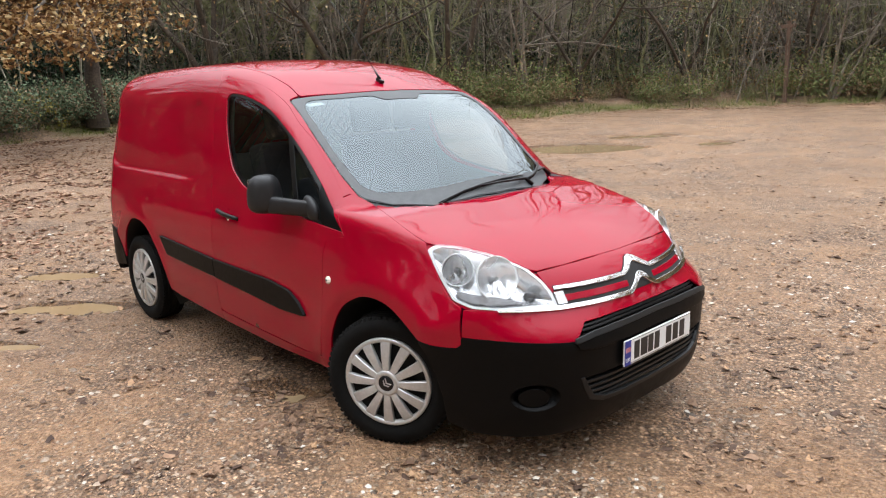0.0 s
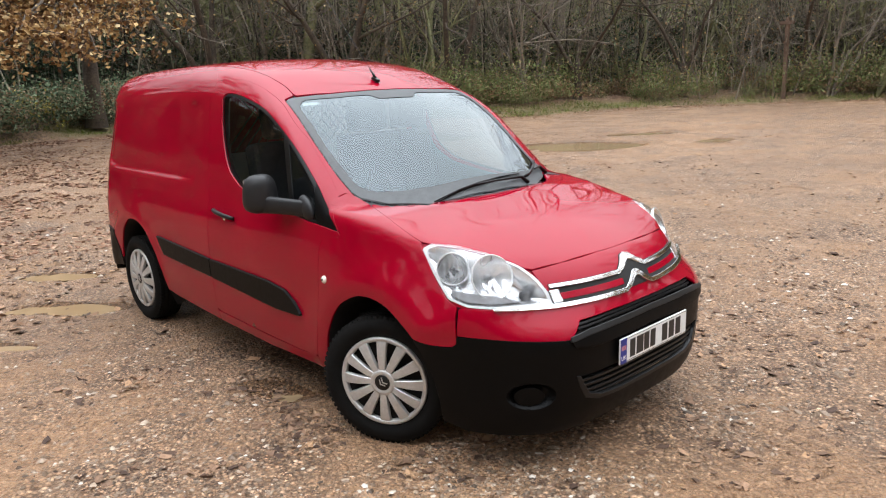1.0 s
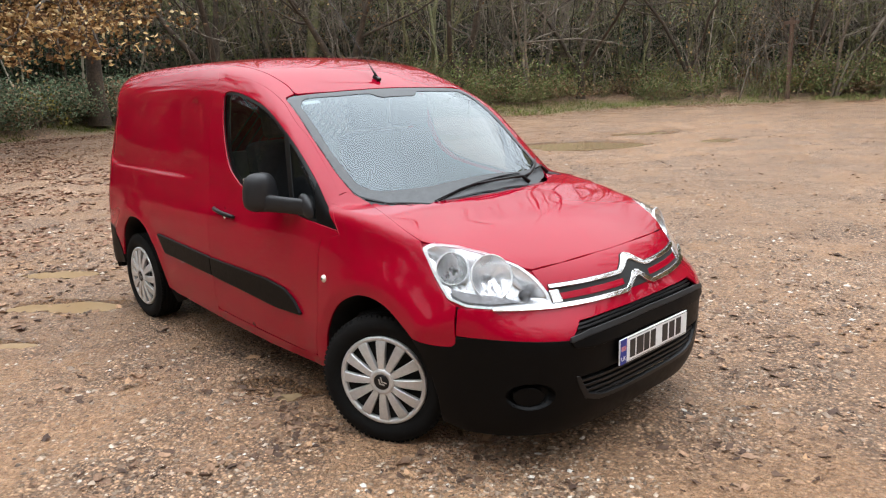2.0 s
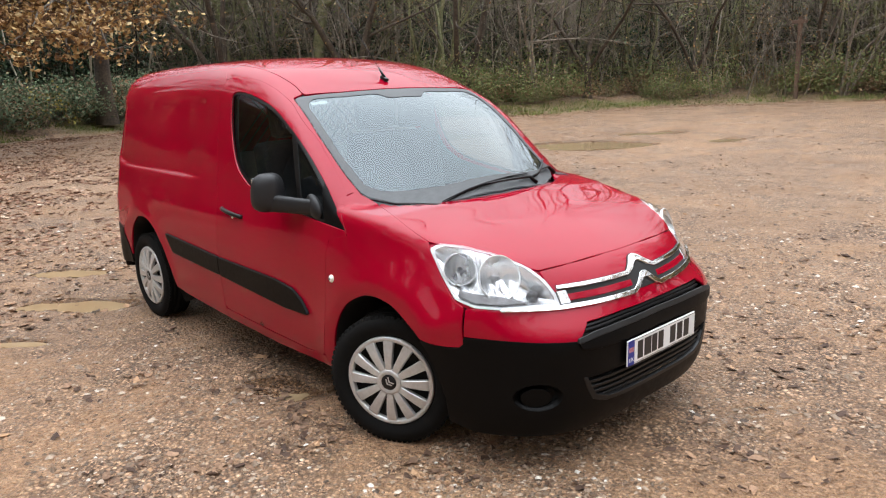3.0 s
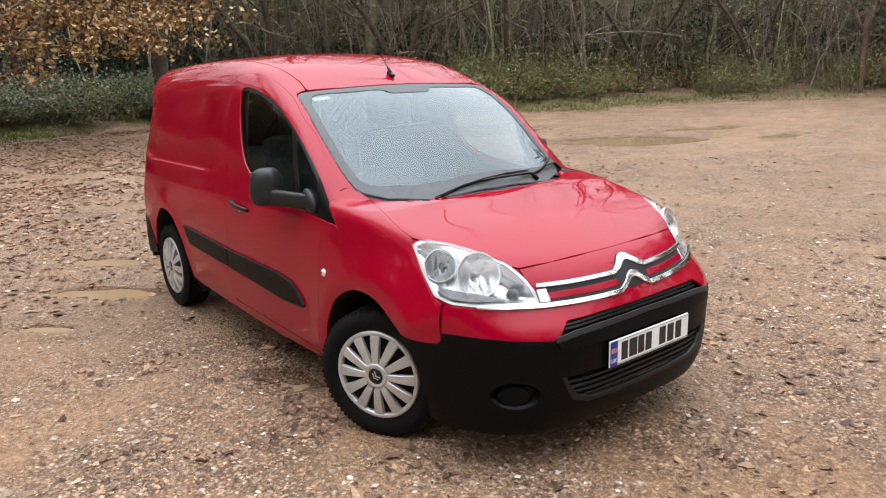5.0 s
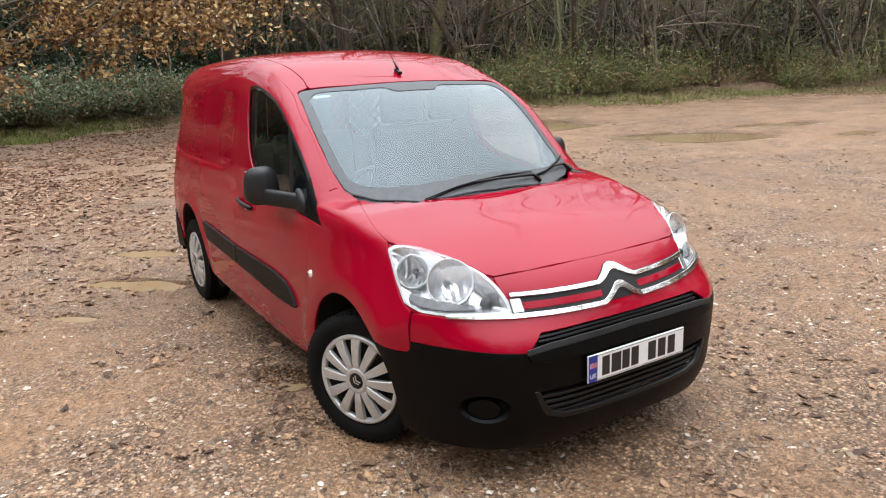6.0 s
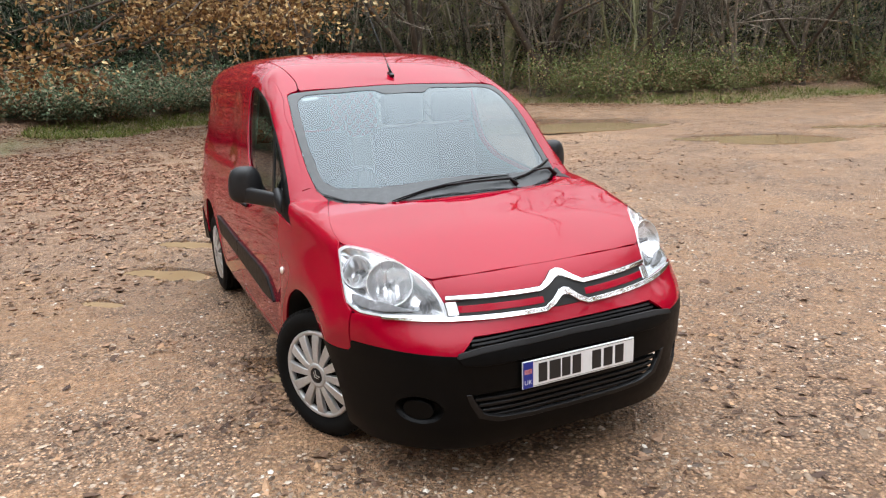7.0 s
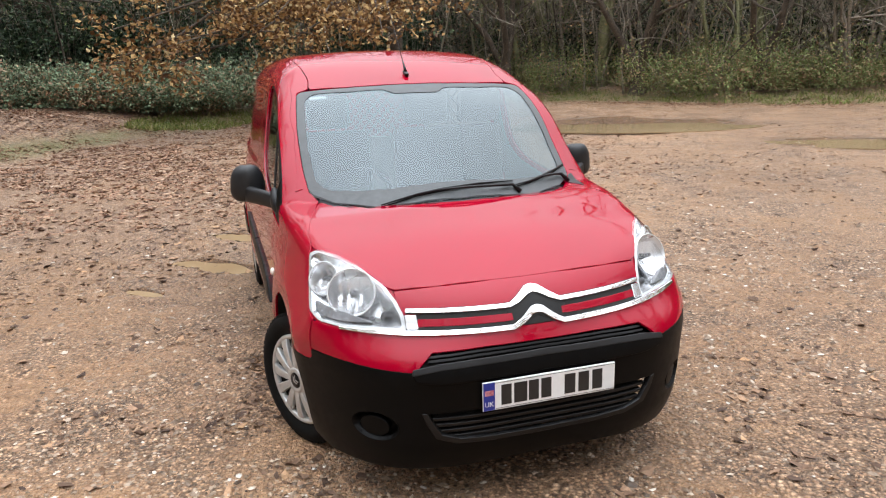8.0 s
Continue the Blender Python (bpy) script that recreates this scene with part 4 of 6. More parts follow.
# headlamp inner parts
for s in (-1, 1):
    lamp_ob = [o for o in van.children if o.name.startswith("headlamp")][0 if s < 0 else 1]
    for (x, y, z), r, sink in (((0.495, 0.632, 0.838), 0.086, 0.026), ((0.350, 0.722, 0.862), 0.062, 0.030)):
        d = np.array([x, y, z]) - EYE_OF_NOSE
        p, nn = cast([EYE_OF_NOSE], [d / np.linalg.norm(d)])
        aim = (Vector(nn[0]) * 0.55 + Vector((1.0, 0.12, 0.0)) * 0.45).normalized()
        aim.y *= 1 if aim.y * p[0][1] > 0 else -1
        m = Matrix.Translation(p[0] - nn[0] * sink) @ aim.to_track_quat("Z", "Y").to_matrix().to_4x4()
        if s < 0:
            m = Matrix.Diagonal((1, -1, 1, 1)) @ m
        steps = np.linspace(0.14, 1.0, 9)
        b = lathe([(r * t, -0.055 + 0.060 * t * t) for t in steps] + [(r * 1.03, 0.007), (r * 1.05, -0.004)], 60, "z", False)
        # upright facets pressed into the bowl
        for v in b.verts:
            q = math.hypot(v.co.x, v.co.y) / r
            if 0.2 < q < 0.99:
                v.co.z += 0.0035 * math.sin(v.co.x / r * 17) * (1 - q * q)
        part("reflector", moved(b, m), CHROME_DIM, lamp_ob)
        circle = [m @ Vector((r * 1.04 * math.cos(a), r * 1.04 * math.sin(a), 0.006)) for a in np.linspace(0, 2 * math.pi, 49)]
        part("reflector_ring", tube(circle, 0.0026, 6, False), LAMP_RIM, lamp_ob)
        part("bulb", moved(lathe([(0.0, 0.004), (0.008, 0.0), (0.009, -0.02), (0.014, -0.05)], 16, "z"), m), SHADE_GREY, lamp_ob)
    d = np.array([0.640, s * 0.560, 0.775]) - EYE_OF_NOSE
    p, nn = cast([EYE_OF_NOSE], [d / np.linalg.norm(d)])
    m = Matrix.Translation(p[0] - nn[0] * 0.040) @ Vector(nn[0]).to_track_quat("Z", "Y").to_matrix().to_4x4()
    part("indicator_bulb", moved(lathe([(0.0, 0.022), (0.011, 0.018), (0.014, 0.0), (0.022, -0.006), (0.024, -0.03)], 20, "z"), m), SHADE_GREY, lamp_ob)
    low = [(0.628, 0.610, 0.752), (0.560, 0.700, 0.750), (0.480, 0.764, 0.758), (0.418, 0.782, 0.775), (0.408, 0.784, 0.795), (0.47, 0.75, 0.788), (0.55, 0.68, 0.775)]
    part("lamp_lower_band", panel(low, NOSE_CHART, 0.012, rim=0.02, lift=-0.016, corner=0.004, mirror=s < 0), plain("smoked_grey_lens", (0.16, 0.16, 0.165), (0.30, 0.30, 0.31), 0.2, scale=60, coat=0.4), lamp_ob, "grey lower lens band")

# aerial
aerial = part("aerial_base", box((0.058, 0.024, 0.020), (-0.985, 0, 1.620), 0.007, Matrix.Rotation(radians(22), 4, "Y")), GLOSS_BLACK, roof, "black aerial foot")
part("aerial_sleeve", tube([(-0.985, 0, 1.628), (-1.012, 0, 1.658), (-1.034, 0, 1.682)], [0.008, 0.006, 0.004], 10), GLOSS_BLACK, aerial)
part("aerial_rod", tube([(-1.02, 0, 1.668), (-1.17, 0, 1.830), (-1.345, 0, 2.02), (-1.53, 0, 2.20)], [0.0024, 0.0021, 0.0017, 0.0013], 8), GLOSS_BLACK, aerial)


# wipers, lying along the foot of the windscreen
def screen_pt(x, y, up):
    p, nn = cast([(x, y, 0.55)], [(0, 0, 1)])
    return Vector(p[0]) + Vector(nn[0]) * up


for blade_line, arm_line in (([(-0.112, -0.375), (-0.118, -0.20), (-0.122, -0.08), (-0.138, 0.10), (-0.165, 0.285)], [(-0.110, -0.095), (-0.108, 0.03), (-0.118, 0.16), (-0.142, 0.275), (-0.112, 0.308)]),
                             ([(-0.140, 0.285), (-0.180, 0.38), (-0.235, 0.47), (-0.30, 0.56), (-0.375, 0.650)], [(-0.215, 0.455), (-0.232, 0.49), (-0.258, 0.54), (-0.290, 0.595), (-0.262, 0.635)])):
    pts = [screen_pt(x, y, 0.016) for x, y in blade_line]
    wiper = part("wiper", tube(pts, [0.003, 0.006, 0.008, 0.006, 0.003], 6), GLOSS_BLACK, screen, "black windscreen wiper")
    part("wiper_rubber", tube([p - Vector((0, 0, 0.009)) for p in pts], 0.0035, 5), RUBBER, wiper)
    part("wiper_arm", tube([screen_pt(x, y, u) for (x, y), u in zip(arm_line, (0.028, 0.030, 0.026, 0.018, 0.008))], [0.004, 0.006, 0.007, 0.009, 0.012], 8), GLOSS_BLACK, wiper)
scuttle_front = [(-0.076, 0.0), (-0.082, 0.064), (-0.092, 0.236), (-0.119, 0.386), (-0.224, 0.565), (-0.318, 0.652)]
scuttle_back = [(-0.150, 0.0), (-0.155, 0.16), (-0.170, 0.30), (-0.215, 0.45), (-0.288, 0.585), (-0.352, 0.664)]
part("scuttle_panel", panel(both(scuttle_front + scuttle_back[::-1]), LID, 0.02, rim=0.004, lift=0.002, corner=0.006), SCUTTLE, van, "dark grey scuttle panel below the windscreen")
for s in (1,):
    part("scuttle_corner", panel([(-0.252, s * 0.640), (-0.200, s * 0.690), (-0.300, s * 0.705), (-0.345, s * 0.690), (-0.325, s * 0.664)], LID, 0.02, rim=0.006, lift=0.004, corner=0.006), GLOSS_BLACK, van, "black scuttle corner trim")

# cabin
cab_floor = part("cabin_floor", box((1.5, 1.40, 0.04), (-0.95, 0, 0.50), 0.01), DARK, van)
dash = bmesh.new()
rows = []
for y in np.linspace(-0.66, 0.66, 14):
    bump_y = 0.045 * math.exp(-((y + 0.38) / 0.17) ** 2)
    prof = [(-0.20, 0.99), (-0.30, 1.005), (-0.42, 1.01 + bump_y), (-0.50, 1.00 + bump_y), (-0.56, 0.965 + bump_y * 0.6), (-0.58, 0.90), (-0.56, 0.78), (-0.50, 0.60), (-0.45, 0.50)]
    rows.append([dash.verts.new((x - 0.12 * y * y, y, z)) for x, z in prof])
for p, q in zip(rows, rows[1:]):
    for i in range(len(p) - 1):
        f = dash.faces.new((p[i], p[i + 1], q[i + 1], q[i]))
        f.smooth = True
part("dashboard", dash, DASH, van, "dark grey dashboard")
wheel_m = Matrix.Translation((-0.66, -0.38, 0.985)) @ Matrix.Rotation(radians(-62), 4, "Y")
ring_pts = [(0.185 * math.cos(a), 0.185 * math.sin(a), 0) for a in np.linspace(0, 2 * math.pi, 41)]
steering = part("steering_wheel", moved(tube(ring_pts, 0.015, 8, False), wheel_m), GLOSS_BLACK, van, "black steering wheel")
part("steering_boss", moved(joined(lathe([(0.0, 0.01), (0.055, 0.005), (0.06, -0.03), (0.03, -0.12)], 24, "z"), box((0.34, 0.03, 0.012)), moved(box((0.17, 0.03, 0.012)), Matrix.Rotation(radians(90), 4, "Z") @ Matrix.Translation((-0.09, 0, 0)))), wheel_m), DASH, steering)
for y, w in ((-0.39, 0.50), (0.22, 0.44), (0.55, 0.30)):
    seat = part("seat", box((0.50, w, 0.16), (-1.08, y, 0.66), 0.05, segments=3), CLOTH, van, "dark cloth cab seat")
    part("seat_back", box((0.15, w * 0.96, 0.62), (-1.34, y, 0.98), 0.05, Matrix.Rotation(radians(-10), 4, "Y"), segments=3), CLOTH, seat)
    part("head_restraint", box((0.10, 0.26, 0.20), (-1.40, y, 1.40), 0.04, Matrix.Rotation(radians(-8), 4, "Y"), segments=3), CLOTH, seat)
part("bulkhead", box((0.03, 1.42, 0.72), (-1.62, 0, 0.86), 0.008), TRIM_GREY, van, "half-height cargo bulkhead")
grid_parts = []
for k in range(-16, 17):
    for lean in (-1, 1):
        y0, y1 = k * 0.06, k * 0.06 + lean * 0.36
        if abs(y0) < 0.68 and abs(y1) < 0.62:
            grid_parts.append(tube([(-1.62, y0, 1.22), (-1.62, y1, 1.62)], 0.003, 4, False))
part("bulkhead_mesh", joined(*grid_parts), GLOSS_BLACK, van, "diamond wire mesh above the bulkhead")
part("headliner", panel(both([(-0.95, 0.0), (-0.96, 0.3), (-1.0, 0.50), (-1.6, 0.52), (-3.2, 0.5), (-3.2, 0.0)]), LID, 0.08, rim=0, lift=-0.03, corner=0.01), TRIM_GREY, van)
for s in (-1, 1):
    door_ob = [o for o in van.children if o.name.startswith("front_door")][0 if s < 0 else 1]
    part("door_card", panel(shrink(door_line, 0.012), flank_chart(s), 0.06, rim=0, lift=-0.045, holes=[shrink(WINDOW, -0.004)], corner=0.01), DASH, door_ob)
    part("cargo_lining", panel([(-1.62, 1.60), (-3.2, 1.60), (-3.2, 0.82), (-1.62, 0.82)], flank_chart(s), 0.1, rim=0, lift=-0.05, corner=0.01), TRIM_GREY, van)
part("pillar_trim", panel([(-1.60, 1.60), (-1.52, 1.60), (-1.43, 1.15), (-1.50, 1.10), (-1.60, 1.12)], flank_chart(-1), 0.04, rim=0.01, lift=-0.06, corner=0.01), TRIM_GREY, van)

# the van's left half is a little fuller than the right, most of all under the roof
for ob in van.children_recursive:
    if ob.type == "MESH" and ob.matrix_world.is_identity and ob.parent.matrix_world.is_identity:
        co = np.empty(len(ob.data.vertices) * 3, np.float32)
        ob.data.vertices.foreach_get("co", co)
        co = co.reshape(-1, 3)
        left = np.clip(co[:, 1], 0, None)
        co[:, 1] += left * (0.030 + 0.025 * ramp(-co[:, 2], -0.70, -0.60) + 0.055 * ramp(co[:, 2], 1.15, 1.5) * ramp(-co[:, 0], 0.2, 0.7))
        co[:, 0] -= 0.05 * left * ramp(co[:, 0], -0.3, 0.3) * ramp(co[:, 2], 0.60, 0.80)
        ob.data.vertices.foreach_set("co", co.ravel())
        ob.data.update()


# ---- ground ----
def lattice(ix, iy, seed):
    h = (ix * 374761393 + iy * 668265263 + seed * 974634777) & 0xFFFFFFFF
    h = ((h ^ (h >> 13)) * 1274126177) & 0xFFFFFFFF
    return ((h ^ (h >> 16)) & 0xFFFF) / 65535.0


def value_noise(x, y, seed=0):
    x, y = np.asarray(x, float), np.asarray(y, float)
    ix, iy = np.floor(x).astype(np.int64), np.floor(y).astype(np.int64)
    fx, fy = x - ix, y - iy
    fx, fy = fx * fx * (3 - 2 * fx), fy * fy * (3 - 2 * fy)
    a, b = lattice(ix, iy, seed), lattice(ix + 1, iy, seed)
    c, d = lattice(ix, iy + 1, seed), lattice(ix + 1, iy + 1, seed)
    return (a * (1 - fx) + b * fx) * (1 - fy) + (c * (1 - fx) + d * fx) * fy - 0.5


# radius of the clearing by bearing from the van
CLEARING = curve([(-180, 19.2), (-170, 16.9), (-160, 13.7), (-150, 13.6), (-130, 20), (-90, 24), (0, 26), (60, 27), (95, 29.5), (103, 28.7), (113, 26.6), (122, 25.6), (129, 22.6), (137, 22.4), (145, 23.2), (154, 25.0), (162, 23.0), (170, 21.0), (180, 19.2)])
# centre, half-lengths, bearing of the long side, water below the plain ground
PUDDLES = [(-3.48, -1.13, 0.46, 0.17, 42, 0.017), (-4.60, -0.88, 0.40, 0.15, 40, 0.017), (-0.90, -0.86, 0.26, 0.12, 20, 0.020), (-2.86, -1.70, 0.20, 0.08, 40, 0.019),
           (-7.4, 10.6, 1.5, 0.80, 52, 0.010), (-7.3, 13.7, 1.0, 0.35, 50, 0.012), (-13.0, 9.0, 2.6, 1.75, 62, 0.010), (-5.2, 12.9, 0.6, 0.2, 50, 0.012)]
WHEELS = [(-0.04, -0.745), (-0.04, 0.745), (-2.728, -0.752), (-2.728, 0.752)]


def rise(x, y):
    return 0.35 * ramp(np.hypot(x, y), 6, 28)


def outside(x, y):
    """Metres beyond the clearing's edge (inside: minus)."""
    edge = CLEARING(np.degrees(np.arctan2(y, x)))
    return np.hypot(x, y) - edge + 1.6 * value_noise(x * 0.35, y * 0.35, 7) + 0.5 * value_noise(x * 1.7, y * 1.7, 8)


def puddle_dip(x, y):
    dip = np.zeros_like(np.asarray(x, float))
    for px_, py_, a, b, deg, _ in PUDDLES:
        c, s = math.cos(radians(deg)), math.sin(radians(deg))
        u, v = ((x - px_) * c + (y - py_) * s) / a, (-(x - px_) * s + (y - py_) * c) / b
        r = np.hypot(u, v) + 0.45 * value_noise(x * 2.6 / max(a, 0.3), y * 2.6 / max(a, 0.3), 21)
        dip = np.maximum(dip, 1 - ramp(r, 0.45, 1.35))
    return dip


def ground_height(x, y):
    x, y = np.asarray(x, float), np.asarray(y, float)
    rough = 0.030 * value_noise(x * 0.9, y * 0.9, 1) + 0.020 * value_noise(x * 2.7, y * 2.7, 2) + 0.016 * value_noise(x * 7, y * 7, 3) + 0.013 * value_noise(x * 15, y * 15, 4)
    calm = np.ones_like(x)
    for wx, wy in WHEELS:
        calm = np.minimum(calm, ramp(np.hypot(x - wx, y - wy), 0.12, 0.5))
    o = outside(x, y)
    bank = 0.25 * ramp(o, -0.3, 2.5) + 0.5 * ramp(o, 1.0, 6.0) + 0.25 * value_noise(x * 0.5, y * 0.5, 5) * ramp(o, 0, 2)
    return rise(x, y) + rough * calm - 0.035 * puddle_dip(x, y) * calm + bank


def spread(lo, hi, fine, far):
    """Grid lines, close within lo to hi and ever wider beyond."""
    mid = np.arange(lo, hi, fine)
    out, step, a = [], fine, hi
    while a < far:
        out.append(a)
        step *= 1.10
        a += step
    low, step, a = [], fine, lo
    while a > -far:
        step *= 1.10
        a -= step
        low.append(a)
    return np.concatenate([low[::-1], mid, out])


def ground_material():
    m, n, l, b = shader("wet_gravel_and_mud")
    zone = n.new("ShaderNodeAttribute")
    zone.attribute_name = "zone"
    sep = n.new("ShaderNodeSeparateColor")
    l.new(zone.outputs["Color"], sep.inputs[0])
    co = n.new("ShaderNodeTexCoord")

    def pebbles(scale, rnd=1.0):
        v = n.new("ShaderNodeTexVoronoi")
        v.inputs["Scale"].default_value, v.inputs["Randomness"].default_value = scale, rnd
        l.new(co.outputs["Object"], v.inputs["Vector"])
        tone = n.new("ShaderNodeSeparateColor")
        l.new(v.outputs["Color"], tone.inputs[0])
        return v.outputs["Distance"], tone.outputs[0]
    d1, t1 = pebbles(48)
    d2, t2 = pebbles(125)
    stone_a = ramp_node(n, l, t1, [(0.0, (0.050, 0.032, 0.020)), (0.25, (0.115, 0.074, 0.045)), (0.55, (0.185, 0.126, 0.080)), (0.82, (0.29, 0.21, 0.14)), (1.0, (0.46, 0.37, 0.27))])
    stone_b = ramp_node(n, l, t2, [(0.0, (0.055, 0.035, 0.022)), (0.4, (0.135, 0.089, 0.055)), (0.8, (0.24, 0.170, 0.110)), (1.0, (0.42, 0.33, 0.24))])
    # shade between pebbles, put into colour: brighter middles, dark edges
    gap_shade = ramp_node(n, l, d1, [(0.28, (1.12,) * 3), (0.62, (0.22,) * 3)])
    patch = noise_tex(n, l, 7.0, 5, 0.6)
    pick = ramp_node(n, l, patch.outputs[0], [(0.44, (0,) * 3), (0.60, (1,) * 3)])
    stones = mix_node(n, l, pick.outputs[0], stone_b.outputs[0], stone_a.outputs[0])
    stones = mix_node(n, l, 0.75, stones, gap_shade.outputs[0], "MULTIPLY")
    mud_n = noise_tex(n, l, 1.1, 7, 0.62, warp=0.6)
    mud_mask = ramp_node(n, l, mud_n.outputs[0], [(0.40, (0,) * 3), (0.56, (1,) * 3)])
    mud_f = noise_tex(n, l, 26, 6, 0.65)
    mud = ramp_node(n, l, mud_f.outputs[0], [(0.30, (0.085, 0.052, 0.030)), (0.46, (0.175, 0.114, 0.068)), (0.58, (0.235, 0.160, 0.098)), (0.75, (0.34, 0.245, 0.155))])
    damp = n.new("ShaderNodeMath")
    damp.operation, damp.use_clamp = "MULTIPLY", True
    damp.inputs[1].default_value = 0.62
    l.new(mud_mask.outputs[0], damp.inputs[0])
    base = mix_node(n, l, damp.outputs[0], stones, mud.outputs[0])
    broad = noise_tex(n, l, 0.22, 4, 0.6)
    tone = ramp_node(n, l, broad.outputs[0], [(0.3, (1.52, 1.27, 1.12)), (0.7, (2.40, 2.06, 1.83))])
    base = mix_node(n, l, 1.0, base, tone.outputs[0], "MULTIPLY")
    # fallen leaves, then grass, where the zone says so
    lv, lt = pebbles(17)
    litter = ramp_node(n, l, lt, [(0.0, (0.10, 0.052, 0.032)), (0.35, (0.22, 0.125, 0.075)), (0.7, (0.36, 0.215, 0.13)), (1.0, (0.55, 0.37, 0.24))])
    base = mix_node(n, l, sep.outputs[0], base, litter.outputs[0])
    gr = noise_tex(n, l, 14, 6, 0.7)
    grass = ramp_node(n, l, gr.outputs[0], [(0.3, (0.075, 0.080, 0.024)), (0.5, (0.16, 0.165, 0.046)), (0.62, (0.24, 0.165, 0.085)), (0.75, (0.34, 0.25, 0.15))])
    base = mix_node(n, l, sep.outputs[1], base, grass.outputs[0])
    wet = mix_node(n, l, sep.outputs[2], (1, 1, 1), (0.55, 0.50, 0.44))
    base = mix_node(n, l, 1.0, base, wet, "MULTIPLY")
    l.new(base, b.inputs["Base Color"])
    rough = ramp_node(n, l, mud_mask.outputs[0], [(0.0, (0.62,) * 3), (1.0, (0.34,) * 3)])
    rr = mix_node(n, l, sep.outputs[2], rough.outputs[0], (0.18,) * 3)
    l.new(rr, b.inputs["Roughness"])
    hsum = n.new("ShaderNodeMath")
    hsum.operation = "MULTIPLY_ADD"
    hsum.inputs[1].default_value = -1.0
    l.new(d1, hsum.inputs[0])
    l.new(mud_f.outputs[0], hsum.inputs[2])
    h2 = n.new("ShaderNodeMath")
    h2.operation = "MULTIPLY_ADD"
    h2.inputs[1].default_value = -0.45
    l.new(d2, h2.inputs[0])
    l.new(hsum.outputs[0], h2.inputs[2])
    bump_node(n, l, h2.outputs[0], 1.0, 0.022, b)
    return m


def ground_sheet():
    xs, ys = spread(-6.0, 3.6, 0.033, 700), spread(-5.0, 4.0, 0.033, 700)
    gx, gy = np.meshgrid(xs, ys)
    gz = ground_height(gx, gy)
    nx, ny = len(xs), len(ys)
    verts = np.stack([gx.ravel(), gy.ravel(), gz.ravel()], 1)
    i = np.arange(nx * ny).reshape(ny, nx)
    quads = np.stack([i[:-1, :-1].ravel(), i[:-1, 1:].ravel(), i[1:, 1:].ravel(), i[1:, :-1].ravel()], 1)
    me = mesh_of(verts, quads)
    o = outside(verts[:, 0], verts[:, 1])
    bearing = np.degrees(np.arctan2(verts[:, 1], verts[:, 0]))
    left = ((bearing > 160) | (bearing < -110)).astype(float)
    near_edge = ramp(o, -12.0, -3.0) * left * np.clip(0.62 + 1.5 * value_noise(verts[:, 0] * 0.7, verts[:, 1] * 0.7, 11), 0, 1)
    litter = np.maximum(near_edge, ramp(o, 0.9, 2.0))
    litter = np.maximum(litter, ramp(o, -0.8, -0.2) * 0.8)
    grass = ramp(o, -0.3, 0.4) * (1 - ramp(o, 1.0, 2.0)) * np.clip(0.85 + 1.2 * value_noise(verts[:, 0] * 1.1, verts[:, 1] * 1.1, 12), 0, 1)
    wet = ramp(puddle_dip(verts[:, 0], verts[:, 1]), 0.02, 0.45)
    col = me.color_attributes.new("zone", "FLOAT_COLOR", "POINT")
    col.data.foreach_set("color", np.stack([litter, grass, wet, np.ones_like(wet)], 1).ravel())
    return me


def mesh_of(verts, faces, smooth=True, name="mesh"):
    """A mesh from an array of places and one of equal-sided faces."""
    verts, faces = np.asarray(verts, np.float32), np.asarray(faces, np.int32)
    me = bpy.data.meshes.new(name)
    k = faces.shape[1]
    me.vertices.add(len(verts))
    me.vertices.foreach_set("co", verts.ravel())
    me.loops.add(faces.size)
    me.loops.foreach_set("vertex_index", faces.ravel())
    me.polygons.add(len(faces))
    me.polygons.foreach_set("loop_start", np.arange(len(faces), dtype=np.int32) * k)
    me.polygons.foreach_set("loop_total", np.full(len(faces), k, np.int32))
    me.update(calc_edges=True)
    me.validate()
    me.polygons.foreach_set("use_smooth", np.full(len(faces), smooth, bool))
    return me


ground = new("ground", ground_sheet())
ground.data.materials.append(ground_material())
tagged(ground, "wet brown gravel clearing with mud and puddles", "ground", kind="structure")

# muddy water lying in the hollows
MUDDY = plain("muddy_water", (0.27, 0.180, 0.098), (0.34, 0.240, 0.138), 0.05, scale=3, rough_high=0.12, spec=0.3)
for px_, py_, a, b, deg, under in PUDDLES:
    ring = [(px_ + 1.25 * (a * math.cos(t) * math.cos(radians(deg)) - b * math.sin(t) * math.sin(radians(deg))), py_ + 1.25 * (a * math.cos(t) * math.sin(radians(deg)) + b * math.sin(t) * math.cos(radians(deg))))
            for t in np.linspace(0, 2 * math.pi, 48, endpoint=False)]
    z = float(rise(px_, py_)) - under - 0.006
    bm = bmesh.new()
    top = [bm.verts.new((x, y, z)) for x, y in ring]
    bm.faces.new(top)
    low = [bm.verts.new((x, y, z - 0.02)) for x, y in ring]
    for i in range(48):
        bm.faces.new((top[i], low[i], low[(i + 1) % 48], top[(i + 1) % 48]))
    me = bpy.data.meshes.new("puddle")
    bm.to_mesh(me)
    bm.free()
    me.materials.append(MUDDY)
    tagged(new("puddle", me), "shallow muddy rainwater puddle in the gravel", "puddle", "puddles on the gravel")

# loose stones and sodden leaves
gen = np.random.default_rng(11)


def scatter(count, centre, reach, power):
    """Places round a centre, thinning outwards."""
    r = reach * 0.62 * np.sqrt(-np.log(1 - gen.random(count))) ** (power / 0.5)
    a = gen.random(count) * 2 * math.pi
    return centre[0] + r * np.cos(a), centre[1] + r * np.sin(a)


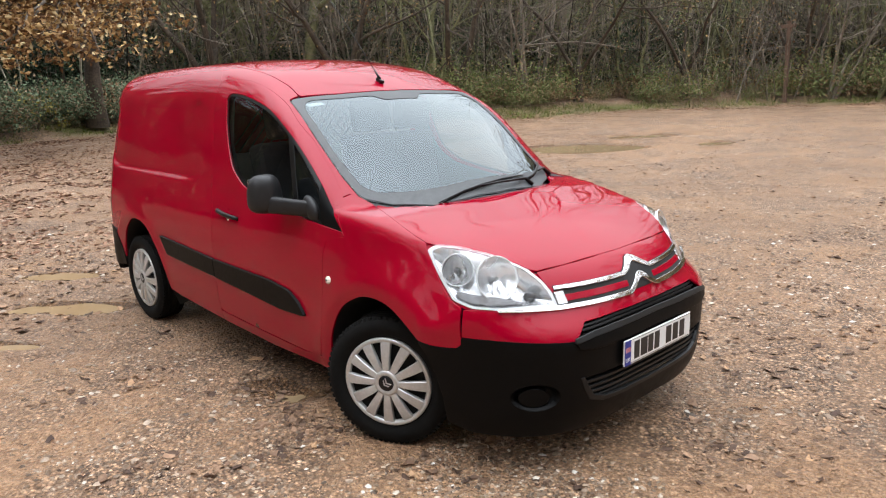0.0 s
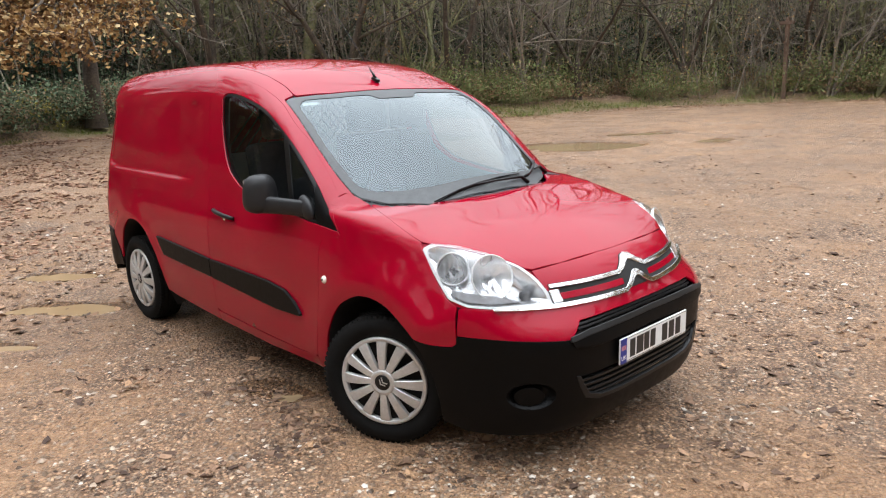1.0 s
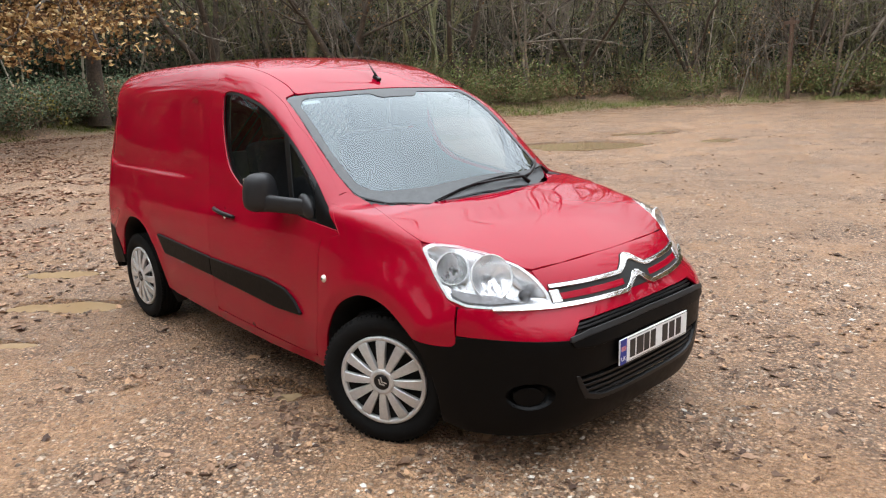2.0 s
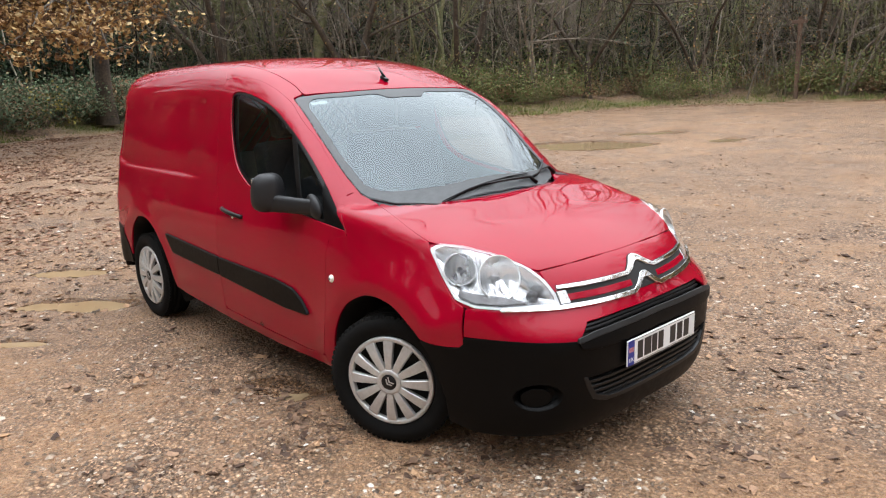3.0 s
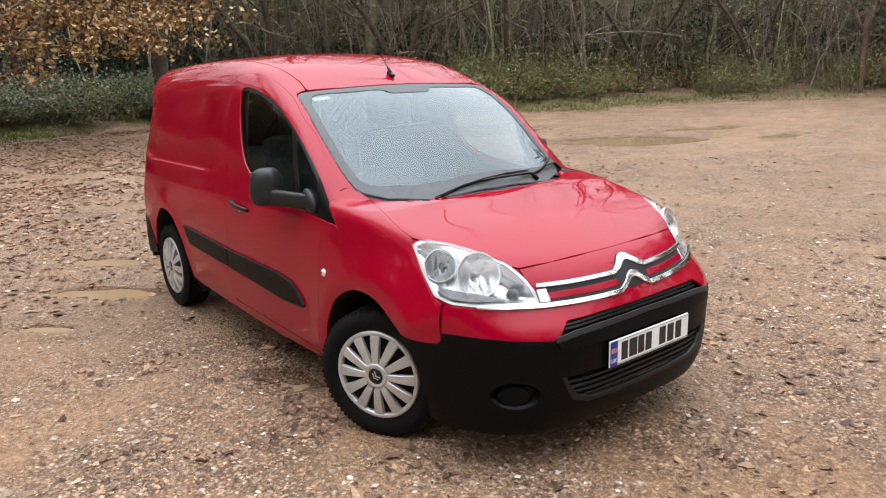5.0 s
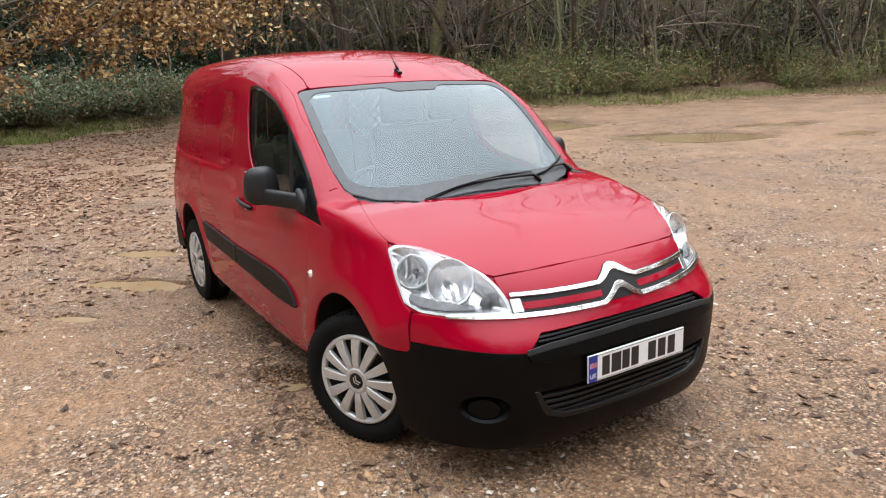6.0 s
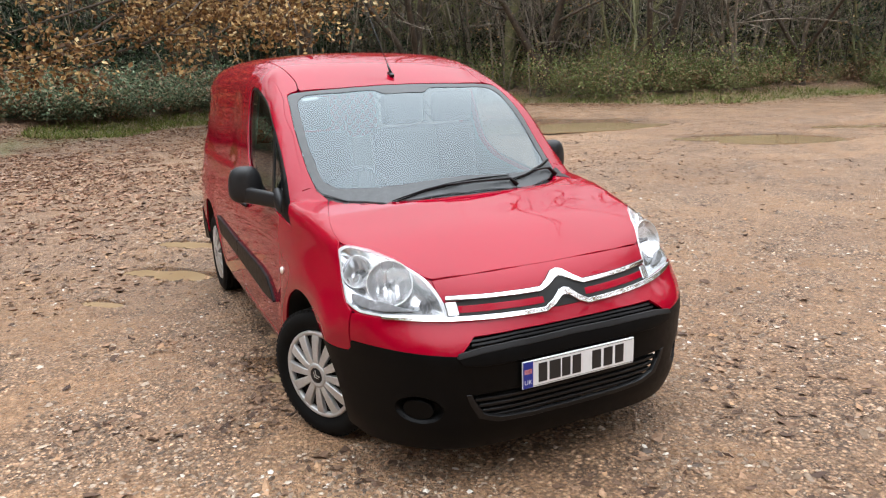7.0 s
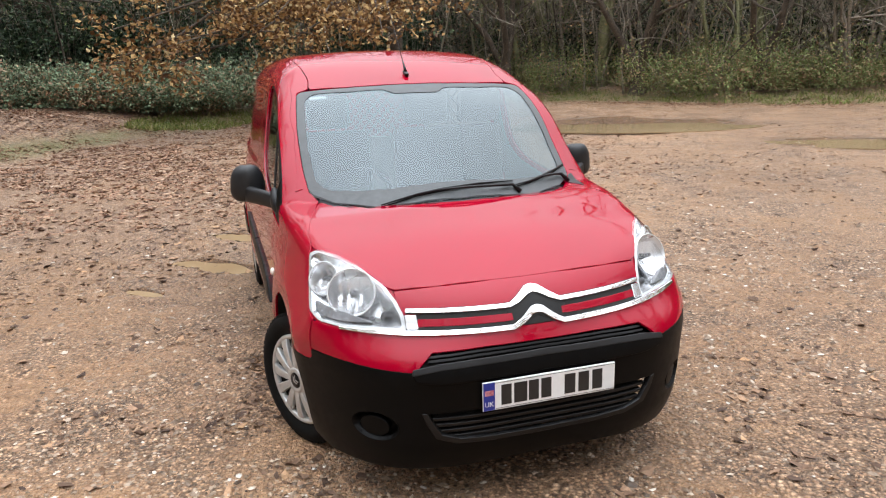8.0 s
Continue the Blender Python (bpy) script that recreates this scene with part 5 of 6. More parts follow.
def island_material(name, stops, rough, bump=0.0, spec=0.4):
    """Each loose piece takes its own colour."""
    m, n, l, b = shader(name)
    geo = n.new("ShaderNodeNewGeometry")
    c = ramp_node(n, l, geo.outputs["Random Per Island"], stops)
    fine = noise_tex(n, l, 60, 4)
    tone = ramp_node(n, l, fine.outputs[0], [(0.3, (0.75,) * 3), (0.7, (1.15,) * 3)])
    l.new(mix_node(n, l, 1.0, c.outputs[0], tone.outputs[0], "MULTIPLY"), b.inputs["Base Color"])
    b.inputs["Roughness"].default_value = rough
    b.inputs["Specular IOR Level"].default_value = spec
    if bump:
        bump_node(n, l, fine.outputs[0], bump, 0.002, b)
    return m


def stones(count, centre, reach, power, lo, hi):
    x, y = scatter(count, centre, reach, power)
    keep = (puddle_dip(x, y) < 0.5) & (value_noise(x * 1.3, y * 1.3, 31) + 0.5 * value_noise(x * 4, y * 4, 32) > -0.30 + 0.25 * gen.random(count))
    for wx, wy in WHEELS:
        keep &= np.hypot(x - wx, y - wy) > 0.20
    x, y = x[keep], y[keep]
    n = len(x)
    s = lo * (hi / lo) ** (gen.random(n) ** 2.2)
    base = np.array([(1, 0, 0), (0.31, 0.95, 0), (-0.81, 0.59, 0), (-0.81, -0.59, 0), (0.31, -0.95, 0), (0.1, 0.05, 0.75)])
    tri = np.array([(0, 1, 5), (1, 2, 5), (2, 3, 5), (3, 4, 5), (4, 0, 5), (2, 1, 0), (3, 2, 0), (4, 3, 0)])
    shape = base[None] * (0.7 + 0.6 * gen.random((n, 6, 1))) * np.stack([0.8 + 0.5 * gen.random(n), 0.6 + 0.4 * gen.random(n), 0.45 + 0.4 * gen.random(n)], 1)[:, None]
    a = gen.random(n) * 2 * math.pi
    ca, sa = np.cos(a)[:, None], np.sin(a)[:, None]
    vx, vy = shape[..., 0] * ca - shape[..., 1] * sa, shape[..., 0] * sa + shape[..., 1] * ca
    tilt = 0.5 * (gen.random((n, 1)) - 0.5)
    vz = shape[..., 2] + tilt * vx
    z = ground_height(x, y)
    v = np.stack([x[:, None] + vx * s[:, None], y[:, None] + vy * s[:, None], z[:, None] + (vz + 0.12) * s[:, None]], 2).reshape(-1, 3)
    f = (tri[None] + (np.arange(n) * 6)[:, None, None]).reshape(-1, 3)
    return v, f


PEBBLE = island_material("pebbles", [(0.0, (0.07, 0.044, 0.028)), (0.25, (0.165, 0.108, 0.068)), (0.55, (0.26, 0.182, 0.124)), (0.85, (0.42, 0.315, 0.225)), (0.95, (0.56, 0.46, 0.36)), (1.0, (0.70, 0.66, 0.60))], 0.5, bump=0.3)
near_v, near_f = stones(62000, (1.2, -1.0), 4.6, 0.62, 0.0035, 0.016)
far_v, far_f = stones(26000, (-2.0, 3.0), 13.0, 0.60, 0.009, 0.026)
gravel_ob = new("gravel", mesh_of(np.concatenate([near_v, far_v]), np.concatenate([near_f, far_f + len(near_v)]), False, "gravel"))
gravel_ob.data.materials.append(PEBBLE)
tagged(gravel_ob, "loose tan and brown gravel stones", "gravel", kind="stuff")


def fallen_leaves(x, y, size):
    """Curled leaves lying on the ground."""
    n = len(x)
    base = np.array([(-1, 0, 0.10), (-0.4, 0.42, 0.16), (0.35, 0.5, 0.12), (1, 0.05, 0.30), (0.4, -0.45, 0.14), (-0.35, -0.5, 0.20), (0.05, 0.0, 0.02)])
    tri = np.array([(0, 6, 1), (1, 6, 2), (2, 6, 3), (3, 6, 4), (4, 6, 5), (5, 6, 0)])
    shape = base[None] + (gen.random((n, 7, 3)) - 0.5) * np.array([0.5, 0.5, 0.55])
    a = gen.random(n) * 2 * math.pi
    ca, sa = np.cos(a)[:, None], np.sin(a)[:, None]
    vx, vy = shape[..., 0] * ca - shape[..., 1] * sa, shape[..., 0] * sa + shape[..., 1] * ca
    z = ground_height(x, y)
    v = np.stack([x[:, None] + vx * size[:, None], y[:, None] + vy * size[:, None], z[:, None] + (shape[..., 2] + 0.02) * size[:, None]], 2).reshape(-1, 3)
    return v, (tri[None] + (np.arange(n) * 7)[:, None, None]).reshape(-1, 3)


def leaf_places(count, centre, reach, power, bias):
    x, y = scatter(count, centre, reach, power)
    keep = value_noise(x * 0.8, y * 0.8, 41) + 0.9 * value_noise(x * 3.1, y * 3.1, 42) > bias
    return x[keep], y[keep]


lx1, ly1 = leaf_places(17000, (-0.5, -1.0), 6.5, 0.62, 0.06)
lx2, ly2 = leaf_places(34000, (-11.5, -2.0), 10.0, 0.55, -0.35)
lx3, ly3 = leaf_places(7500, (-6.0, 9.0), 15.0, 0.6, 0.10)
lx, ly = np.concatenate([lx1, lx2, lx3]), np.concatenate([ly1, ly2, ly3])
ls = np.concatenate([0.009 + 0.026 * gen.random(len(lx1)) ** 1.6, 0.018 + 0.030 * gen.random(len(lx2)), 0.014 + 0.026 * gen.random(len(lx3))])
LEAF_LITTER = island_material("sodden_leaves", [(0.0, (0.055, 0.030, 0.020)), (0.35, (0.125, 0.072, 0.045)), (0.68, (0.22, 0.130, 0.080)), (0.90, (0.34, 0.205, 0.125)), (1.0, (0.50, 0.30, 0.16))], 0.7, spec=0.3)
clear = np.ones(len(lx), bool)
for wx, wy in WHEELS:
    clear &= np.hypot(lx - wx, ly - wy) > 0.24
far_carpet = clear & (np.hypot(lx + 11.5, ly + 2.0) < 9.0) & (lx < -5.5)
clear &= ~far_carpet
vb = gen.uniform(92, 207, 16000)
vr = np.array(CLEARING(vb)) + gen.normal(-0.45, 0.65, 16000)
vx, vy = np.concatenate([lx[far_carpet], vr * np.cos(np.radians(vb))]), np.concatenate([ly[far_carpet], vr * np.sin(np.radians(vb))])
cv, cf = fallen_leaves(vx, vy, 0.020 + 0.034 * gen.random(len(vx)))
carpet_ob = new("leaf_carpet", mesh_of(cv, cf, False, "leaf_carpet"))
carpet_ob.data.materials.append(island_material("russet_leaves", [(0.0, (0.070, 0.032, 0.020)), (0.35, (0.19, 0.095, 0.055)), (0.7, (0.33, 0.185, 0.115)), (0.92, (0.47, 0.30, 0.20)), (1.0, (0.58, 0.45, 0.34))], 0.75, spec=0.25))
tagged(carpet_ob, "russet carpet of fallen leaves along the verge", "leaves", kind="stuff")
lv, lf = fallen_leaves(lx[clear], ly[clear], ls[clear])
litter_ob = new("fallen_leaves", mesh_of(lv, lf, False, "fallen_leaves"))
litter_ob.data.materials.append(LEAF_LITTER)
tagged(litter_ob, "sodden brown fallen leaves on the gravel", "leaves", kind="stuff")


# ---- woodland round the clearing ----
BARK = plain("grey_brown_bark", (0.075, 0.060, 0.045), (0.27, 0.225, 0.175), 0.92, scale=18, bump=0.7, depth=0.012)
BARK_DARK = plain("dark_damp_bark", (0.026, 0.019, 0.013), (0.100, 0.073, 0.050), 0.92, scale=16, bump=0.7, depth=0.015)
BARK_GREEN = plain("mossy_bark", (0.065, 0.066, 0.032), (0.23, 0.22, 0.105), 0.92, scale=14, bump=0.7, depth=0.012)
OAK_LEAF = island_material("autumn_oak_leaves", [(0.0, (0.07, 0.036, 0.018)), (0.3, (0.19, 0.098, 0.040)), (0.65, (0.33, 0.195, 0.080)), (0.9, (0.46, 0.31, 0.13)), (1.0, (0.52, 0.42, 0.24))], 0.75, spec=0.2)
HOLLY = island_material("dark_evergreen_leaves", [(0.0, (0.010, 0.018, 0.009)), (0.5, (0.024, 0.041, 0.020)), (0.9, (0.058, 0.088, 0.042)), (1.0, (0.11, 0.15, 0.075))], 0.6, spec=0.2)
BRAMBLE = island_material("bramble_leaves", [(0.0, (0.085, 0.100, 0.036)), (0.4, (0.17, 0.205, 0.075)), (0.66, (0.23, 0.265, 0.105)), (0.78, (0.25, 0.155, 0.085)), (0.92, (0.30, 0.20, 0.12)), (1.0, (0.30, 0.29, 0.14))], 0.8, spec=0.15)
BRACKEN = island_material("brown_bracken", [(0.0, (0.08, 0.045, 0.026)), (0.5, (0.24, 0.14, 0.080)), (0.85, (0.40, 0.255, 0.15)), (1.0, (0.22, 0.21, 0.09))], 0.8, spec=0.15)
YELLOW_LEAF = island_material("yellowing_leaves", [(0.0, (0.12, 0.11, 0.03)), (0.6, (0.28, 0.24, 0.05)), (1.0, (0.48, 0.40, 0.08))], 0.6)
GRASS = island_material("verge_grass", [(0.0, (0.07, 0.095, 0.022)), (0.5, (0.16, 0.205, 0.048)), (0.8, (0.24, 0.26, 0.080)), (1.0, (0.36, 0.29, 0.15))], 0.75, spec=0.15)
FERN = island_material("grey_green_bank_leaves", [(0.0, (0.050, 0.068, 0.040)), (0.4, (0.145, 0.195, 0.115)), (0.74, (0.25, 0.32, 0.195)), (0.86, (0.28, 0.19, 0.12)), (1.0, (0.42, 0.31, 0.21))], 0.8, spec=0.15)


class Wood:
    """Gathers tapered bars of one plant into one mesh."""

    def __init__(self, kids=(7, 5, 3, 0)):
        self.kids = kids
        self.v, self.f, self.n, self.tips = [], [], 0, []

    def bar(self, pts, radii, sides):
        pts = np.asarray(pts, float)
        d = np.gradient(pts, axis=0)
        d /= np.maximum(np.linalg.norm(d, axis=1), 1e-9)[:, None]
        u = np.cross(d, (0.31, 0.87, 0.38))
        u /= np.maximum(np.linalg.norm(u, axis=1), 1e-9)[:, None]
        w = np.cross(d, u)
        a = np.arange(sides) * 2 * math.pi / sides
        ring = pts[:, None] + (u[:, None] * np.cos(a)[None, :, None] + w[:, None] * np.sin(a)[None, :, None]) * np.asarray(radii)[:, None, None]
        self.v.append(ring.reshape(-1, 3))
        k = len(pts)
        i = np.arange((k - 1) * sides).reshape(k - 1, sides)
        j = np.roll(i, -1, 1)
        self.f.append(np.stack([i, j, j + sides, i + sides], 2).reshape(-1, 4) + self.n)
        self.n += k * sides

    def grow(self, rng, p, d, length, r, depth, droop=0.0, twist=0.35):
        steps = 6 if depth < 2 else 3
        pts, radii, d = [np.array(p, float)], [r], np.array(d, float)
        for k in range(steps):
            d = d + np.array([rng.gauss(0, twist), rng.gauss(0, twist), rng.gauss(0, twist * 0.6) - droop]) * 0.45
            d /= np.linalg.norm(d)
            pts.append(pts[-1] + d * length / steps)
            radii.append(r * (1 - 0.72 * (k + 1) / steps))
        self.bar(pts, radii, 7 if depth == 0 else (5 if depth == 1 else 3))
        if depth >= 3 or r < 0.006:
            self.tips += pts[1:]
            return
        self.tips.append(pts[-1])
        kids = self.kids[depth]
        for k in range(kids):
            t = rng.uniform(0.22 if depth == 0 else 0.15, 1.0) * (steps - 0.01)
            i = int(t)
            q = pts[i] + (pts[i + 1] - pts[i]) * (t - i)
            side = np.array([rng.gauss(0, 1), rng.gauss(0, 1), rng.gauss(0.25, 0.5)])
            e = d * 0.55 + side / np.linalg.norm(side) * 0.95
            e /= np.linalg.norm(e)
            self.grow(rng, q, e, length * rng.uniform(0.36, 0.62), radii[i] * rng.uniform(0.35, 0.6), depth + 1, droop, twist)

    def mesh(self, name):
        return mesh_of(np.concatenate(self.v), np.concatenate(self.f), True, name)


def leaf_mesh(places, size, seed, flat=0.3, name="leaves"):
    """Many small folded leaves at the places."""
    g = np.random.default_rng(seed)
    p = np.asarray(places, float)
    n = len(p)
    d = g.normal(size=(n, 3)) * np.array([1, 1, 0.7])
    d /= np.linalg.norm(d, axis=1)[:, None]
    s = np.cross(d, g.normal(size=(n, 3)))
    s /= np.maximum(np.linalg.norm(s, axis=1), 1e-9)[:, None]
    h = np.cross(d, s)
    L = (size * (0.6 + 0.8 * g.random(n)))[:, None]
    v = np.stack([p - d * L * 0.5, p + s * L * 0.32 + h * L * 0.10, p + d * L * 0.5, p - s * L * 0.32 + h * L * 0.10], 1).reshape(-1, 3)
    i = np.arange(n) * 4
    f = np.concatenate([np.stack([i, i + 1, i + 2], 1), np.stack([i, i + 2, i + 3], 1)])
    return mesh_of(v, f, False, name)


def bare_tree(seed, height, r, stems=1, low=False, leafy=None, bark=None):
    rng = random.Random(seed)
    wood = Wood() if stems == 1 else Wood((6, 4, 1, 0))
    for k in range(stems):
        a = rng.uniform(0, 6.28)
        lean = 0.06 if stems == 1 else rng.uniform(0.10, 0.35)
        base = (0.12 * stems * math.cos(a) * (stems > 1), 0.12 * stems * math.sin(a) * (stems > 1), -0.2)
        wood.grow(rng, base, (lean * math.cos(a), lean * math.sin(a), 1), height * rng.uniform(0.75, 1.0), r * rng.uniform(0.7, 1.0), 0, twist=0.26 if stems == 1 else 0.36)
    label = "bare woodland tree with thin grey-brown twigs" if stems == 1 else "bare many-stemmed tree at the clearing's edge"
    tree = thing("tree", label, "tree", "woodland trees")
    part("trunk", wood.mesh("trunk"), bark or BARK, tree)
    if leafy:
        material, count, size = leafy
        tips = np.array(wood.tips)
        g = np.random.default_rng(seed)
        pick = tips[g.integers(0, len(tips), count)] + g.normal(scale=0.16, size=(count, 3))
        part("foliage", leaf_mesh(pick, size, seed), material, tree)
    return tree


def bush(seed, wide, tall, count, size, material, name, label, group, spikes=14):
    g, rng = np.random.default_rng(seed), random.Random(seed)
    wood = Wood()
    for k in range(spikes):
        a = rng.uniform(0, 6.28)
        q = np.array([math.cos(a), math.sin(a)]) * wide * rng.uniform(0.2, 1.0)
        top = tall * rng.uniform(0.7, 1.25)
        wood.bar([(q[0] * 0.15, q[1] * 0.15, -0.1), (q[0] * 0.6, q[1] * 0.6, top * 0.75), (q[0], q[1], top * rng.uniform(0.6, 1.0))], [0.012, 0.008, 0.003], 3)
    lumps = g.normal(size=(9, 3)) * np.array([wide * 0.5, wide * 0.5, tall * 0.2]) + np.array([0, 0, tall * 0.45])
    p = lumps[g.integers(0, 9, count)] + g.normal(size=(count, 3)) * np.array([wide * 0.26, wide * 0.26, tall * 0.24])
    p[:, 2] = np.abs(p[:, 2]) + 0.02
    ob = thing(name, label, "bush", group)
    tagged(part("stem_tangle", wood.mesh("stem_tangle"), BARK, ob), kind="stuff")
    part("foliage", leaf_mesh(p, size, seed), material, ob)
    return ob


def at_edge(bearing, beyond):
    r = float(CLEARING(bearing)) + beyond
    x, y = r * math.cos(radians(bearing)), r * math.sin(radians(bearing))
    return x, y, float(ground_height(np.array([x]), np.array([y]))[0])


def planted(ob, bearing, beyond, size, turn, used):
    x, y, z = at_edge(bearing, beyond)
    m = Matrix.Translation((x, y, z - 0.03)) @ Matrix.Rotation(turn, 4, "Z")
    if not used:
        ob.matrix_world = m @ Matrix.Scale(size, 4)
        return ob
    c = copy_thing(ob, m)
    c.scale = (size, size, size)
    return c


wood_rng = random.Random(17)


def plant(kinds, spots, lo, hi):
    """Each spot gets one of the kinds, turned and sized at random."""
    fresh = {id(k): False for k in kinds}
    for bearing, beyond in spots:
        kind = wood_rng.choice(kinds)
        planted(kind, bearing, beyond, wood_rng.uniform(lo, hi), wood_rng.uniform(0, 6.28), fresh[id(kind)])
        fresh[id(kind)] = True
    for k in kinds:
        if not fresh[id(k)]:
            planted(k, spots[0][0] + 1.5, spots[0][1] + 1.0, 1.0, 0.0, False)


tall = [bare_tree(101, 11.5, 0.17, leafy=(BRAMBLE, 260, 0.10)), bare_tree(102, 12.5, 0.15, bark=BARK_DARK), bare_tree(103, 10.5, 0.12, bark=BARK_GREEN), bare_tree(104, 12.0, 0.20, bark=BARK_GREEN), bare_tree(105, 9.5, 0.09), bare_tree(106, 10.0, 0.08)]
stool = [bare_tree(111, 6.5, 0.085, 5), bare_tree(112, 7.5, 0.11, 4, bark=BARK_GREEN), bare_tree(113, 5.2, 0.05, 7, leafy=(BRAMBLE, 350, 0.09)), bare_tree(114, 4.2, 0.035, 8, leafy=(OAK_LEAF, 240, 0.09))]
seen = lambda: wood_rng.uniform(93, 207)
plant(tall, [(wood_rng.uniform(93, 162), wood_rng.uniform(2.5, 9)) for k in range(48)] + [(wood_rng.uniform(93, 164), wood_rng.uniform(9, 20)) for k in range(44)], 1.0, 1.5)
plant([bare_tree(107, 11.0, 0.16, bark=BARK_DARK), bare_tree(108, 12.0, 0.13, bark=BARK_DARK)], [(wood_rng.uniform(162, 207), wood_rng.uniform(5, 18)) for k in range(40)], 0.85, 1.25)
plant(stool, [(wood_rng.uniform(93, 160), wood_rng.uniform(1.6, 4.5)) for k in range(34)] + [(wood_rng.uniform(93, 164), wood_rng.uniform(4, 10)) for k in range(34)], 0.7, 1.2)
hidden = lambda: (wood_rng.uniform(208, 452) + 180) % 360 - 180
plant([bare_tree(171, 14.0, 0.20, leafy=(OAK_LEAF, 3600, 0.20), bark=BARK_DARK), bare_tree(172, 13.0, 0.18, leafy=(OAK_LEAF, 3000, 0.19)), bare_tree(173, 14.0, 0.20, bark=BARK_DARK)], [(hidden(), wood_rng.uniform(3.5, 11)) for k in range(96)], 1.2, 1.65)

holly = [bush(121, 1.3, 2.6, 1700, 0.105, HOLLY, "holly_bush", "dark evergreen bush among bare trunks", "evergreen bushes"), bush(122, 1.7, 3.4, 2000, 0.11, HOLLY, "holly_bush", "dark evergreen bush among bare trunks", "evergreen bushes")]
bramble = [bush(131, 1.3, 0.95, 2400, 0.066, BRAMBLE, "bramble_bush", "low tangled green bramble at the verge", "brambles"), bush(132, 1.1, 1.15, 2300, 0.066, BRAMBLE, "bramble_bush", "low tangled green bramble at the verge", "brambles"),
           bush(133, 1.5, 1.35, 2600, 0.066, BRAMBLE, "bramble_bush", "low tangled green bramble at the verge", "brambles", 30)]
bracken = [bush(141, 0.9, 0.75, 1100, 0.085, BRACKEN, "bracken", "dead brown bracken clump under the trees", "bracken clumps", 26), bush(142, 1.2, 0.55, 1200, 0.08, BRACKEN, "bracken", "dead brown bracken clump under the trees", "bracken clumps", 26)]
yellow = [bush(151, 0.5, 0.9, 420, 0.075, YELLOW_LEAF, "yellow_shrub", "small shrub with yellowing autumn leaves", "yellow shrubs")]
plant(holly, [(wood_rng.uniform(163, 207), wood_rng.uniform(5.2, 9)) for k in range(60)] + [(wood_rng.uniform(93, 163), wood_rng.uniform(4, 12)) for k in range(56)], 0.7, 1.3)
plant(bramble, [(wood_rng.gauss(c, wide), wood_rng.uniform(1.4, 4.0)) for c, wide, many in ((98, 2.0, 12), (107, 2.5, 13), (118, 1.6, 9), (133, 2.6, 18), (141, 2.4, 18), (153, 2.0, 9)) for k in range(many)], 0.6, 1.3)
plant([copy_thing(b, Matrix.Identity(4)) for b in bramble[:2]], [(wood_rng.uniform(93, 160), wood_rng.uniform(1.8, 4.5)) for k in range(26)], 0.35, 0.65)
fern = [bush(161, 1.3, 0.85, 2200, 0.085, FERN, "bramble_bush", "grey-green bramble and fern bank by the wood", "bank brambles", 24), bush(162, 1.0, 1.05, 2000, 0.085, FERN, "bramble_bush", "grey-green bramble and fern bank by the wood", "bank brambles", 30)]
plant(fern, [(wood_rng.uniform(182, 207), wood_rng.uniform(1.2, 2.2)) for k in range(60)] + [(wood_rng.uniform(160, 207), wood_rng.uniform(1.8, 3.4)) for k in range(60)] + [(wood_rng.uniform(160, 207), wood_rng.uniform(3.0, 6.5)) for k in range(50)], 0.6, 1.15)
plant(bracken, [(wood_rng.uniform(182, 207), wood_rng.uniform(1.2, 3.8)) for k in range(40)] + [(wood_rng.uniform(160, 182), wood_rng.uniform(2.0, 4.0)) for k in range(10)] + [(wood_rng.uniform(93, 160), wood_rng.uniform(1.8, 6)) for k in range(34)], 0.6, 1.3)
plant(yellow, [(171, 1.4), (109, 2.0), (118, 2.6), (150, 3.2)], 0.8, 1.2)


def hero_tree(seed, x, y, limbs, r, leaf=None):
    """A thick old tree that forks low down."""
    rng, wood = random.Random(seed), Wood((5, 4, 3, 0))
    z = float(ground_height(np.array([x]), np.array([y]))[0]) - 0.15
    wood.bar([(0, 0, 0), (0.02, 0.03, 0.25), (0.0, 0.05, 0.7), (0.03, 0.0, 1.25), (0.0, 0.0, 1.5)], [r * 1.6, r * 1.15, r * 0.95, r, r * 0.75], 12)
    for k in range(limbs):
        a = 6.28 * k / limbs + rng.uniform(-0.4, 0.4)
        wood.grow(rng, (0.1 * math.cos(a), 0.1 * math.sin(a), 1.15), (0.55 * math.cos(a), 0.55 * math.sin(a), 1), rng.uniform(5.5, 8), r * rng.uniform(0.42, 0.62), 0, twist=0.4)
    tree = thing("old_tree", "thick old tree forking low above the brambles", "tree", "old forked trees", (x, y, z))
    part("trunk", wood.mesh("trunk"), BARK_DARK, tree)
    if leaf:
        g = np.random.default_rng(seed)
        tips = np.array(wood.tips)
        low = tips[(tips[:, 2] < 6.5)]
        pick = low[g.integers(0, len(low), 1100)] + g.normal(scale=0.14, size=(1100, 3))
        part("foliage", leaf_mesh(pick, 0.09, seed), leaf, tree)


for seed, bearing, limbs, girth, leaf in ((301, 145.8, 4, 0.27, OAK_LEAF), (302, 136.2, 4, 0.22, None), (303, 125.6, 3, 0.15, BRAMBLE), (304, 157.0, 3, 0.26, None), (305, 108.5, 4, 0.15, BRAMBLE), (306, 117.0, 3, 0.14, BRAMBLE)):
    hx, hy, _ = at_edge(bearing, 2.0)
    hero_tree(seed, hx, hy, limbs, girth, leaf)

